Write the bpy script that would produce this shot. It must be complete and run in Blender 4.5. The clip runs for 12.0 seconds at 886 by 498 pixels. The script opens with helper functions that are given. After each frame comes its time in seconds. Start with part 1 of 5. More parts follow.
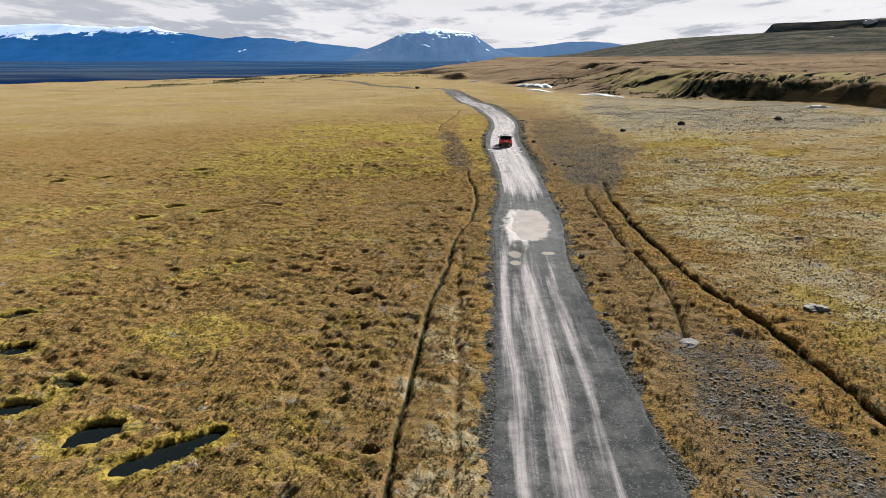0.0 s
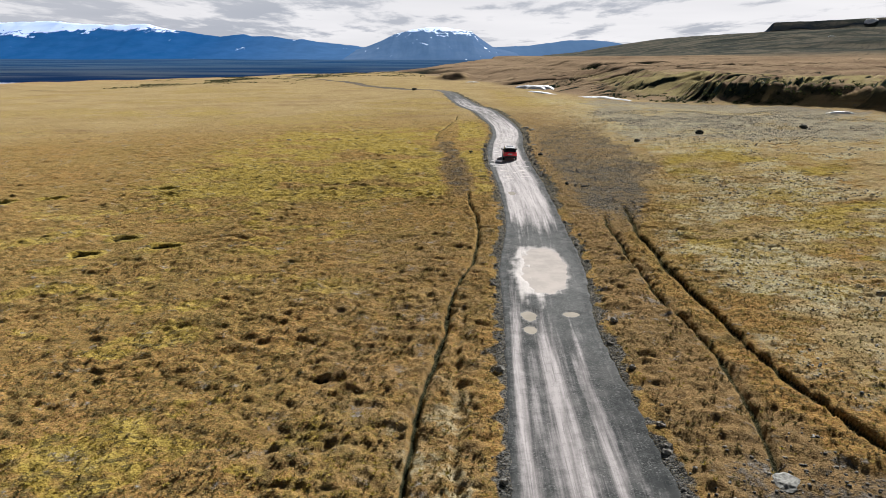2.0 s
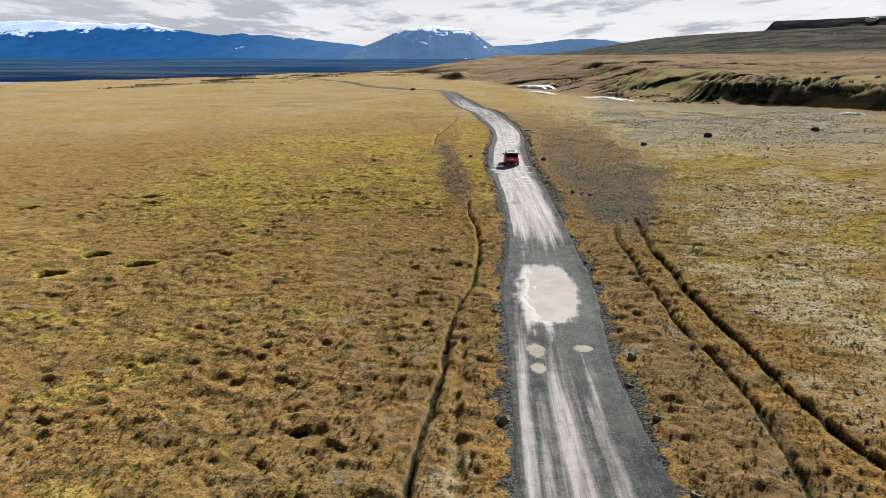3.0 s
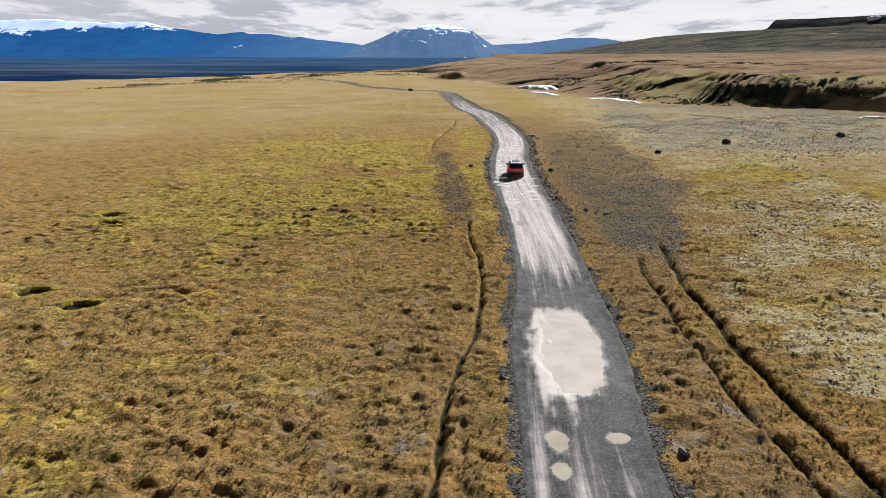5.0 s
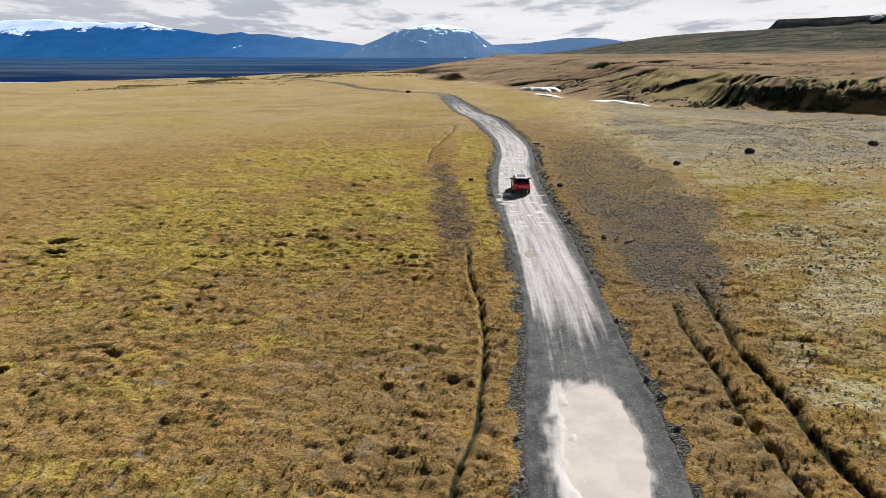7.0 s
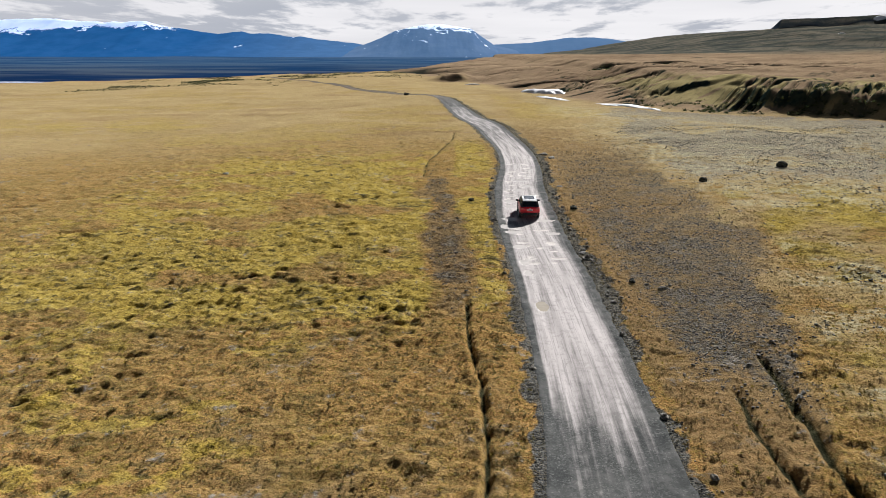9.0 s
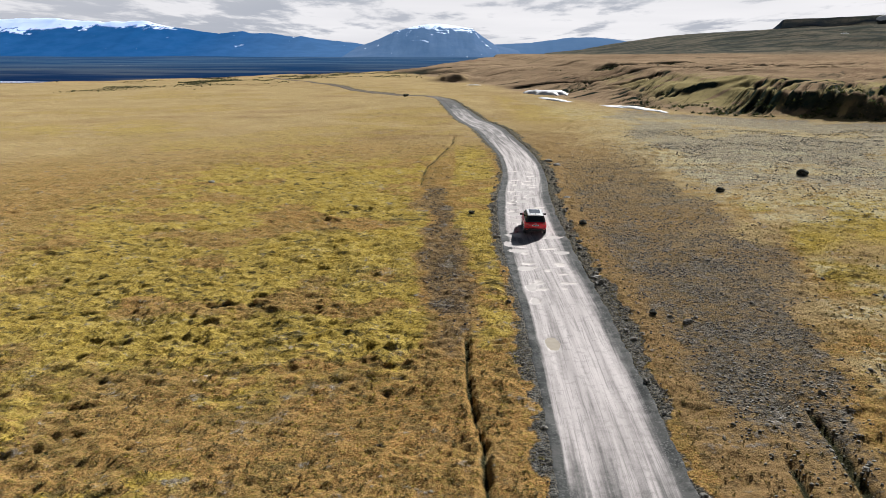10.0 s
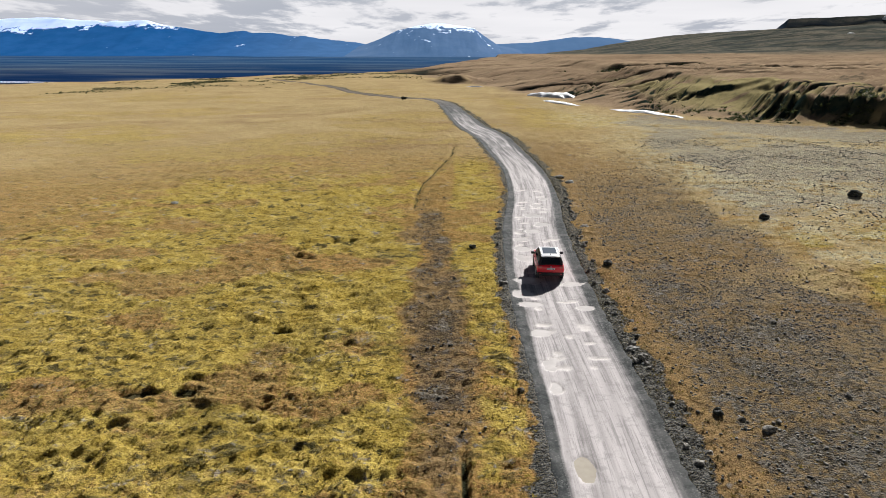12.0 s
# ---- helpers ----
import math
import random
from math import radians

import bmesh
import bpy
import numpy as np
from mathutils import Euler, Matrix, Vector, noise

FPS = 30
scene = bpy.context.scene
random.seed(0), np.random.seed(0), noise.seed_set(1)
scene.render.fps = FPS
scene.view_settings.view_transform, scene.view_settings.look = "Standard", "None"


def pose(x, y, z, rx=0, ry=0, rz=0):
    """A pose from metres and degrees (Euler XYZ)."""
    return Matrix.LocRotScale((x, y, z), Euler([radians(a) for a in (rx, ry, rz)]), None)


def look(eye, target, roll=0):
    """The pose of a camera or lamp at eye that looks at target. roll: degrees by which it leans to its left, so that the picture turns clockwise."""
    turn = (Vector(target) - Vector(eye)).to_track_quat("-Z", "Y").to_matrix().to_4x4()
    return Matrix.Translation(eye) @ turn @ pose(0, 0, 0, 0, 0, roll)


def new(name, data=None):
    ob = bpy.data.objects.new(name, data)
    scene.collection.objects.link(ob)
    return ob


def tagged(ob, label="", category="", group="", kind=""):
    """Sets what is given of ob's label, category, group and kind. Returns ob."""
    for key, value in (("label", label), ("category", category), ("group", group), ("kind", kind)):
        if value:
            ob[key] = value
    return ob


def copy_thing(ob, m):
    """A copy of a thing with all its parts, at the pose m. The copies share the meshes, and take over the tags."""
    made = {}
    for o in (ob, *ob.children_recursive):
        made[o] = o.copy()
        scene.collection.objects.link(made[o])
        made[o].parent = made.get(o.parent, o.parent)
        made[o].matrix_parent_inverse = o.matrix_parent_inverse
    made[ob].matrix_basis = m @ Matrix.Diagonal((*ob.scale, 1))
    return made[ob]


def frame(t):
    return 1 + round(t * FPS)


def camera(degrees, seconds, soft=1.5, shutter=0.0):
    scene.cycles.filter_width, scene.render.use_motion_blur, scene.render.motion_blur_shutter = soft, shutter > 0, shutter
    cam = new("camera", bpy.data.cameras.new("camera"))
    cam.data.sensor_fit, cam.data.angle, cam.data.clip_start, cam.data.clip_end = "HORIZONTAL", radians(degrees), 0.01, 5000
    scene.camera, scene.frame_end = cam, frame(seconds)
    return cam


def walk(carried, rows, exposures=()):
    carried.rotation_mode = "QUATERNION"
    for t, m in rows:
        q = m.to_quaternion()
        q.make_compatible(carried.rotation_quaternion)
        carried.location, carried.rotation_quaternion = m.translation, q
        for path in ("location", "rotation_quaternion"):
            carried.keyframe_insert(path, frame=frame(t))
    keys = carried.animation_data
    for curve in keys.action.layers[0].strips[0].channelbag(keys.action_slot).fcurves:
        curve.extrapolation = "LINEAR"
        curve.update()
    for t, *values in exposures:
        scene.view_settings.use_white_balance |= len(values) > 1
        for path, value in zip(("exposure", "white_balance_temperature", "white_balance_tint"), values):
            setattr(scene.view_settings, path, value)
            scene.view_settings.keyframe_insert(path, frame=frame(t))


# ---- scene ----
cam = camera(66.0, 12.0, soft=0.7)
# seconds, x, y, z, yaw, pitch, roll
PATH = [
    (0.0, 0.000, 0.000, 13.700, -0.000, -16.080, 0.009),
    (0.5, -0.019, 2.791, 13.878, -0.056, -16.113, 0.092),
    (1.0, -0.006, 5.447, 14.051, -0.100, -16.118, 0.128),
    (1.5, 0.053, 7.910, 14.192, -0.136, -16.151, 0.136),
    (2.0, 0.136, 10.226, 14.301, -0.160, -16.209, 0.112),
    (2.5, 0.199, 12.403, 14.393, -0.182, -16.252, 0.091),
    (3.0, 0.269, 14.465, 14.459, -0.191, -16.295, 0.075),
    (5.0, 0.508, 22.418, 14.597, -0.241, -16.389, 0.077),
    (5.5, 0.581, 24.544, 14.623, -0.236, -16.388, 0.065),
    (6.0, 0.681, 26.681, 14.643, -0.234, -16.387, 0.047),
    (6.5, 0.789, 28.868, 14.671, -0.229, -16.381, 0.039),
    (7.0, 0.893, 31.129, 14.708, -0.225, -16.387, 0.037),
    (9.0, 1.371, 40.832, 14.933, -0.158, -16.419, 0.104),
    (9.5, 1.494, 43.349, 14.978, -0.116, -16.411, 0.132),
    (10.0, 1.603, 45.940, 15.012, -0.093, -16.431, 0.141),
    (10.5, 1.727, 48.589, 15.059, -0.059, -16.411, 0.158),
    (11.0, 1.845, 51.139, 15.097, -0.032, -16.436, 0.159),
    (11.5, 1.990, 53.903, 15.158, 0.017, -16.426, 0.167),
    (12.0, 2.107, 56.565, 15.212, 0.059, -16.459, 0.154),
]
walk(cam, [(t, pose(x, y, z, 0, 0, yaw) @ pose(0, 0, 0, 90 + pitch, 0, 0) @ pose(0, 0, 0, 0, 0, roll)) for t, x, y, z, yaw, pitch, roll in PATH])

# ---- light ----
SUN_ELEVATION, SUN_RIGHT = radians(27), radians(26.5)
sun = new("sun", bpy.data.lights.new("sun", "SUN"))
sun.data.energy, sun.data.angle, sun.data.color = 5.0, radians(0.55), (1.0, 0.985, 0.965)
sun_way = Vector((math.sin(SUN_RIGHT) * math.cos(SUN_ELEVATION), math.cos(SUN_RIGHT) * math.cos(SUN_ELEVATION), math.sin(SUN_ELEVATION)))
sun.matrix_world = look(sun_way * 300, (0, 0, 0))
scene.view_settings.exposure = 0.93


class Graph:
    """Short hand for node trees: g("NodeType", {input: value or socket}) gives the node."""

    def __init__(self, tree):
        self.tree = tree
        tree.nodes.clear()

    def __call__(self, kind, inputs=None):
        node = self.tree.nodes.new(kind)
        for key, value in (inputs or {}).items():
            if isinstance(value, bpy.types.NodeSocket):
                self.tree.links.new(value, node.inputs[key])
            elif isinstance(value, bpy.types.Node):
                self.tree.links.new(value.outputs[0], node.inputs[key])
            else:
                node.inputs[key].default_value = value
        return node

    def attribute(self, name):
        node = self("ShaderNodeAttribute")
        node.attribute_name = name
        return node

    def math(self, op, a, b=0.0):
        node = self("ShaderNodeMath", {0: a, 1: b})
        node.operation = op
        return node.outputs[0]

    def step(self, value, lo, hi, a=0.0, b=1.0):
        node = self("ShaderNodeMapRange", {0: value, 1: lo, 2: hi, 3: a, 4: b})
        node.interpolation_type = "SMOOTHSTEP"
        return node.outputs[0]

    def mix(self, fac, a, b, blend="MIX"):
        node = self.tree.nodes.new("ShaderNodeMix")
        node.data_type, node.blend_type = "RGBA", blend
        for slot, value in ((0, fac), (6, a), (7, b)):
            if isinstance(value, bpy.types.NodeSocket):
                self.tree.links.new(value, node.inputs[slot])
            else:
                node.inputs[slot].default_value = (*value, 1.0) if slot else value
        return node.outputs[2]

    def noise(self, vector, scale, detail=4.0, rough=0.55, distortion=0.0):
        return self("ShaderNodeTexNoise", {"Vector": vector, "Scale": scale, "Detail": detail, "Roughness": rough, "Distortion": distortion}).outputs[0]

    def stretch(self, vector, scale, location=(0, 0, 0)):
        return self("ShaderNodeMapping", {"Vector": vector, "Scale": scale, "Location": location}).outputs[0]


world = bpy.data.worlds.new("sky")
scene.world = world
world.use_nodes = True
g = Graph(world.node_tree)
way = g("ShaderNodeTexCoord").outputs["Generated"]
split = g("ShaderNodeSeparateXYZ", {0: way})
up = g.math("MAXIMUM", split.outputs[2], 0.0)
lift = g.math("ADD", up, 0.07)
plane = g("ShaderNodeCombineXYZ", {0: g.math("DIVIDE", split.outputs[0], lift), 1: g.math("DIVIDE", split.outputs[1], lift), 2: 0.0}).outputs[0]
nishita = g("ShaderNodeTexSky")
nishita.sky_type, nishita.sun_disc, nishita.sun_elevation, nishita.sun_rotation = "NISHITA", False, SUN_ELEVATION, SUN_RIGHT
nishita.air_density, nishita.dust_density = 1.0, 0.6
blue = g.mix(1.0, nishita.outputs[0], (0.007, 0.007, 0.007), "MULTIPLY")
puffs = g.noise(g.stretch(plane, (1.15, 0.5, 1), (3.2, 1.7, 0)), 1.0, 10.0, 0.62, 0.1)
veils = g.noise(g.stretch(plane, (0.16, 0.2, 1), (0.4, 5.1, 0)), 1.0, 4.0, 0.5)
left = g.step(split.outputs[0], 0.12, -0.42)
shade = g.math("ADD", puffs, g.math("MULTIPLY", g.math("SUBTRACT", left, 0.42), 0.125))
cloud = g.mix(g.step(shade, 0.46, 0.60), (0.475, 0.47, 0.485), (0.235, 0.25, 0.285))
cloud = g.mix(g.math("MULTIPLY", g.step(veils, 0.42, 0.62), 0.4), cloud, (0.33, 0.335, 0.36))
cover = g.step(up, 0.26, 0.09)
sky = g.mix(cover, blue, cloud)
g("ShaderNodeOutputWorld", {"Surface": g("ShaderNodeBackground", {"Color": sky, "Strength": 1.0})})


# ---- noise and curves ----
TABLE = np.random.RandomState(7).permutation(512).astype(np.int64)
VALUE = np.random.RandomState(8).rand(512)


LATTICE = {}


def lattice(seed):
    """Random values on a wrapped grid of 512 by 512 nodes."""
    if seed not in LATTICE:
        i, j = np.meshgrid(np.arange(512), np.arange(512), indexing="ij")
        LATTICE[seed] = VALUE[(TABLE[(i + seed * 37) & 511] + j * 7 + TABLE[(j + seed * 11) & 511]) & 511].astype(np.float32).ravel()
    return LATTICE[seed]


def value_noise(x, y, seed=0):
    values = lattice(seed)
    xi, yi = np.floor(x).astype(np.int32), np.floor(y).astype(np.int32)
    fx, fy = (x - xi).astype(np.float32), (y - yi).astype(np.float32)
    fx, fy = fx * fx * fx * (fx * (fx * 6 - 15) + 10), fy * fy * fy * (fy * (fy * 6 - 15) + 10)
    i0, i1, j0, j1 = (xi & 511) << 9, ((xi + 1) & 511) << 9, yi & 511, (yi + 1) & 511
    a, b = values[i0 | j0], values[i0 | j1]
    a = a + (values[i1 | j0] - a) * fx
    b = b + (values[i1 | j1] - b) * fx
    return a + (b - a) * fy


def fbm(x, y, size, octaves=4, seed=0, gain=0.5):
    """Noise from 0 to 1 whose largest features are about size metres."""
    x, y = np.asarray(x, float), np.asarray(y, float)
    x, y = 0.83 * x - 0.56 * y, 0.56 * x + 0.83 * y
    total, weight, amount = 0.0, 0.0, 1.0
    for k in range(octaves):
        total = total + amount * value_noise(x / size + 17.3 * k, y / size - 9.1 * k, seed + k)
        weight, amount, size = weight + amount, amount * gain, size / 2.03
    return total / weight


def smooth(value, lo, hi):
    t = np.clip((value - lo) / (hi - lo), 0, 1)
    return t * t * (3 - 2 * t)


def curve(points, y):
    """A smooth curve x(y) through a few (y, x) points."""
    py, px = np.array([p[0] for p in points], float), np.array([p[1] for p in points], float)
    slope = np.gradient(px, py)
    y = np.clip(y, py[0], py[-1])
    i = np.clip(np.searchsorted(py, y) - 1, 0, len(py) - 2)
    h = py[i + 1] - py[i]
    t = (y - py[i]) / h
    return ((2 * t**3 - 3 * t**2 + 1) * px[i] + (t**3 - 2 * t**2 + t) * h * slope[i]
            + (-2 * t**3 + 3 * t**2) * px[i + 1] + (t**3 - t**2) * h * slope[i + 1])


# ---- plan of the land: y, x ----
ROAD = [(-200, -1), (0, 3.9), (20, 4.7), (26, 5.1), (35, 5.5), (45, 6.05), (53, 6.8), (64, 7.8), (80, 8.6), (98, 8.9), (113, 9.8), (124, 11.1), (140, 11.8),
        (155, 11.0), (167, 10.4), (191, 7.5), (216, 5.2), (240, 2.0), (254, -2.0), (271, -12.5), (293, -25.5), (323, -38), (357, -55), (430, -95)]
ROAD_HALF = [(-200, 2.9), (20, 3.0), (35, 2.6), (45, 2.4), (53, 2.75), (64, 2.35), (80, 2.4), (98, 2.6), (140, 2.4), (191, 2.7), (240, 2.0), (262, 1.5), (323, 1.2), (430, 1.1)]
RUT_LEFT = [(10, -2.0), (19, -1.8), (24.5, -1.6), (30, -1.2), (38.7, -0.3), (43, 0.2), (50, 1.1), (55.4, 2.3), (60.6, 2.9), (65.5, 3.25), (71.4, 3.0), (79.5, 2.85)]
RUT_OUTER = [(10, 16.2), (22.9, 16.5), (29.6, 16.4), (39.7, 15.3), (48, 15.0), (57.2, 15.3), (64, 15.9), (71.5, 16.9)]
RUT_INNER = [(26, 11.3), (31.2, 12.0), (37.8, 13.1), (46.2, 13.0), (53.4, 13.05), (61.2, 13.6), (68.2, 14.2)]
RUT_FAINT = [(8, 0.1), (22.5, 0.45), (28, 0.6), (41, 1.0), (48, 1.3)]
TRAIL_FAR = [(118, -0.7), (131, -0.4), (142, 1.4), (155.7, 3.3), (164.5, 3.6)]
GULLY = [(-50, 190), (60, 140), (110, 112), (136, 99), (157, 88), (174, 80), (185, 69.5), (196, 56), (208, 49), (221, 44), (240, 37), (275, 27), (330, 15), (365, 6), (430, -12), (560, -50)]
EDGE = [(-4000, -500), (-600, 60), (-400, 230), (-230, 364), (-142, 455), (-72, 490), (-10, 560), (60, 860), (120, 1500), (300, 1900), (4000, 2300)]
RIDGE = [(-4000, 0), (60, -6), (250, -7), (366, 3), (483, 22), (598, 38), (640, 42), (761, 47), (909, 55), (1300, 62), (4000, 62)]
# big dark pools: x, y, half length, half width, turn
POOLS = [(-13.4, 22.9, 1.15, 0.72, 42), (-9.9, 21.6, 2.0, 0.62, 42), (-21.4, 61.0, 1.05, 0.75, 0), (-25.6, 63.8, 1.0, 0.7, 5), (-26.6, 59.2, 0.9, 0.65, 0), (-23.8, 35.6, 1.0, 0.55, 20),
         (-21.0, 30.9, 0.9, 0.55, 10), (-16.5, 27.2, 0.7, 0.4, -20), (-17.6, 25.0, 1.0, 0.5, 15), (-40.6, 80.4, 1.1, 0.6, 0), (-30.0, 84.8, 1.2, 0.7, 8), (-45.2, 78.8, 1.0, 0.6, 0), (-29.0, 81.6, 1.1, 0.7, 0)]
HOLLOWS = [(-11.6, 84.3, 1.0, 0.4, 0), (-9.6, 84.5, 0.6, 0.35, 10), (-6.7, 91.2, 0.6, 0.35, 0), (-17.3, 67.7, 0.5, 0.35, 0), (-19.4, 83.4, 0.5, 0.3, 0), 
           (-13.5, 27.6, 0.5, 0.25, 0), (-5.2, 38.0, 0.3, 0.2, 0), (-2.6, 21.4, 0.35, 0.3, 0), (42.5, 185.0, 6.0, 1.0, 0), (36.0, 187.5, 2.2, 0.7, 0)]
# puddles in the road: x, y, half width, half length, depth
PUDDLES = [(6.95, 53.5, 1.70, 5.6, 0.16), (5.0, 45.3, 0.45, 0.8, 0.06), (7.3, 45.4, 0.5, 0.42, 0.06), (4.8, 43.4, 0.4, 0.5, 0.05), (7.3, 78.2, 0.42, 0.9, 0.08),
           (7.2, 84.2, 0.28, 0.6, 0.06), (7.3, 86.7, 0.35, 0.75, 0.06), (7.3, 90.5, 0.5, 0.5, 0.06), (7.2, 94.7, 0.55, 0.5, 0.07), (7.0, 96.5, 0.62, 0.75, 0.08), (7.7, 99.1, 1.0, 0.6, 0.08),
           (8.0, 103.9, 0.75, 0.8, 0.08), (8.1, 106.4, 0.7, 0.6, 0.07), (9.4, 111.3, 0.6, 0.6, 0.07), (10.6, 113.4, 0.6, 0.6, 0.07), (10.2, 116.5, 0.8, 0.6, 0.07), (11.0, 120.4, 0.6, 0.6, 0.07),
           (12.0, 123.3, 0.5, 0.5, 0.06), (10.5, 98.2, 0.6, 0.5, 0.06), (10.4, 93.9, 0.5, 0.45, 0.05), (8.2, 108.9, 0.6, 0.5, 0.06)]


def gully_lines(x, y, s):
    """Narrow meltwater gullies that run up the slopes beyond the river, from 0 to 1."""
    along, over = 0.62 * x + 0.78 * y, 0.78 * x - 0.62 * y
    near = np.exp(-((fbm(0.085 * along, over, 9, 3, 23, 0.5) - 0.5) / 0.050) ** 2) * smooth(fbm(0.4 * along, over, 30, 3, 24), 0.28, 0.42) * (1 - smooth(y, 380, 470))
    level = np.exp(-((fbm(0.25 * x, y, 26, 3, 26, 0.5) - 0.5) / 0.035) ** 2) * smooth(fbm(0.5 * x, y, 70, 3, 28), 0.46, 0.58) * smooth(y, 250, 330)
    fine = np.exp(-((fbm(0.12 * along, over, 5, 3, 34, 0.5) - 0.5) / 0.040) ** 2) * smooth(fbm(0.5 * along, over, 24, 3, 36), 0.40, 0.54) * 0.55 * (1 - smooth(y, 330, 420))
    near = np.maximum(near * (1 - 0.8 * smooth(x, 50, 64)), fine)
    return np.maximum(near, level) * smooth(s, 3, 12) * (1 - smooth(y, 700, 900))


def base_height(x, y):
    """The land without small relief."""
    z = 0.0242 * np.clip(x, -160, 90) + 0.0033 * np.clip(y, -100, 420)
    near = 1 - smooth(np.hypot(x, y - 60), 60, 160)
    z = z + (fbm(x, y, 34, 3, 3) - 0.5) * (1.6 - 1.3 * near)
    # gravelly river flat and the bank beyond it
    s = (x - curve(GULLY, y)) * 0.8
    steep = smooth(x, 62, 82)
    z = z - 1.1 * smooth(s, -34, -8) * smooth(y, 80, 150) * (1 - 0.5 * steep)
    wide = 7.5 + 42 * (1 - steep)
    wander = (fbm(x, y, 22, 4, 11, 0.6) - 0.5) * 17
    z = z + (4.7 * smooth(s + wander * 0.5, 0, wide) + 1.2 * smooth(s, wide, wide * 3)) * (0.75 + 0.25 * steep)
    hill = smooth(s, 10, 60)
    z = z - 2.8 * gully_lines(x, y, s)
    # a torn ledge along the slope above the bank
    ledge = s / 0.8 + (fbm(x, y, 34, 4, 27) - 0.5) * 16
    z = z + 1.3 * smooth(y, 172, 200) * (1 - smooth(y, 225, 262)) * (0.2 + 1.1 * smooth(fbm(x, y, 14, 3, 30), 0.35, 0.6)) * (1 - smooth(x, 80, 90)) * (smooth(ledge, 28.6, 30.6) - smooth(ledge, 30.6, 60))
    z = z + hill * (1 - smooth(y, 700, 1000)) * ((fbm(x, y, 120, 3, 5) - 0.5) * 5 + (fbm(x, y, 9, 3, 6) - 0.5) * 0.9)
    z = z + 5.0 * fbm(x, y, 7, 3, 29) * np.exp(-((x - 6) / 10) ** 2) * smooth(y, 357, 364) * (1 - smooth(y, 372, 420))
    # ridge with a flat cap
    rise = np.interp(x, [p[0] for p in RIDGE], [p[1] for p in RIDGE])
    climb = smooth(y + (fbm(x, y, 160, 3, 9) - 0.5) * 120, 760, 1400)
    z = z + climb * (rise + (fbm(0.6 * x, y, 110, 4, 17, 0.55) - 0.5) * 26 * smooth(rise, 5, 40) * (1 - smooth(y, 1250, 1370))) + 17 * smooth(x / np.maximum(y, 1.0), 0.447, 0.462) * smooth(y + (fbm(x, y, 60, 3, 10) - .5) * 30, 1372, 1400)
    # the edge of the high ground, and the low plain far below
    drop = smooth(y + (fbm(x, y, 90, 3, 13) - 0.5) * 90, curve_x(EDGE, x), curve_x(EDGE, x) + 150)
    low = -30 + (fbm(x, y, 500, 3, 15) - 0.5) * 8
    return z * (1 - drop) + drop * low


def curve_x(points, x):
    return np.interp(x, [p[0] for p in points], [p[1] for p in points])


def across_road(x, y):
    """Signed distance from the road's middle line."""
    c = curve(ROAD, y)
    slope = (curve(ROAD, y + 0.5) - curve(ROAD, y - 0.5))
    return (x - c) / np.sqrt(1 + slope * slope)


def rut(x, y, points, width, lo, hi, seed):
    c = curve(points, y) + (fbm(y * 0 + seed, y, 3.4, 3, seed, 0.5) - 0.5) * 0.5 + (fbm(x, y, 0.6, 2, seed + 9) - 0.5) * 0.10
    broad = width * (0.65 + 0.8 * fbm(y * 0 + 3.1, y, 1.7, 2, seed + 5))
    return np.exp(-((x - c) / broad) ** 2) * (0.6 + 0.7 * fbm(x, y, 1.3, 3, seed + 7)) * smooth(y, lo - 1.5, lo + 1.5) * (1 - smooth(y, hi - 1.5, hi + 1.0))


def pool_depth(x, y, pools):
    depth = np.zeros_like(x)
    for px, py, a, b, turn in pools:
        near = (np.abs(x - px) < 3 + 1.4 * max(a, b)) & (np.abs(y - py) < 3 + 1.4 * max(a, b))
        if near.any():
            c, s = math.cos(radians(turn)), math.sin(radians(turn))
            u, v = (x[near] - px) * c + (y[near] - py) * s, -(x[near] - px) * s + (y[near] - py) * c
            r = np.sqrt((u / a) ** 2 + (v / b) ** 2) + (fbm(x[near], y[near], 0.9, 3, 31) - 0.5) * 0.7
            depth[near] = np.maximum(depth[near], 1 - smooth(r, 0.85, 1.15))
    return depth


def pool_margin(x, y):
    """Lush moss round the pools."""
    ring = np.zeros_like(x)
    for px, py, a, b, turn in POOLS:
        near = (np.abs(x - px) < 5) & (np.abs(y - py) < 5)
        if near.any():
            c, s = math.cos(radians(turn)), math.sin(radians(turn))
            u, v = (x[near] - px) * c + (y[near] - py) * s, -(x[near] - px) * s + (y[near] - py) * c
            gap = np.hypot(np.maximum(np.abs(u) - a, 0), np.maximum(np.abs(v) - b, 0)) + (fbm(x[near], y[near], 0.9, 3, 33) - 0.5) * 0.6
            ring[near] = np.maximum(ring[near], 1 - smooth(gap, 0.25, 0.75))
    return ring


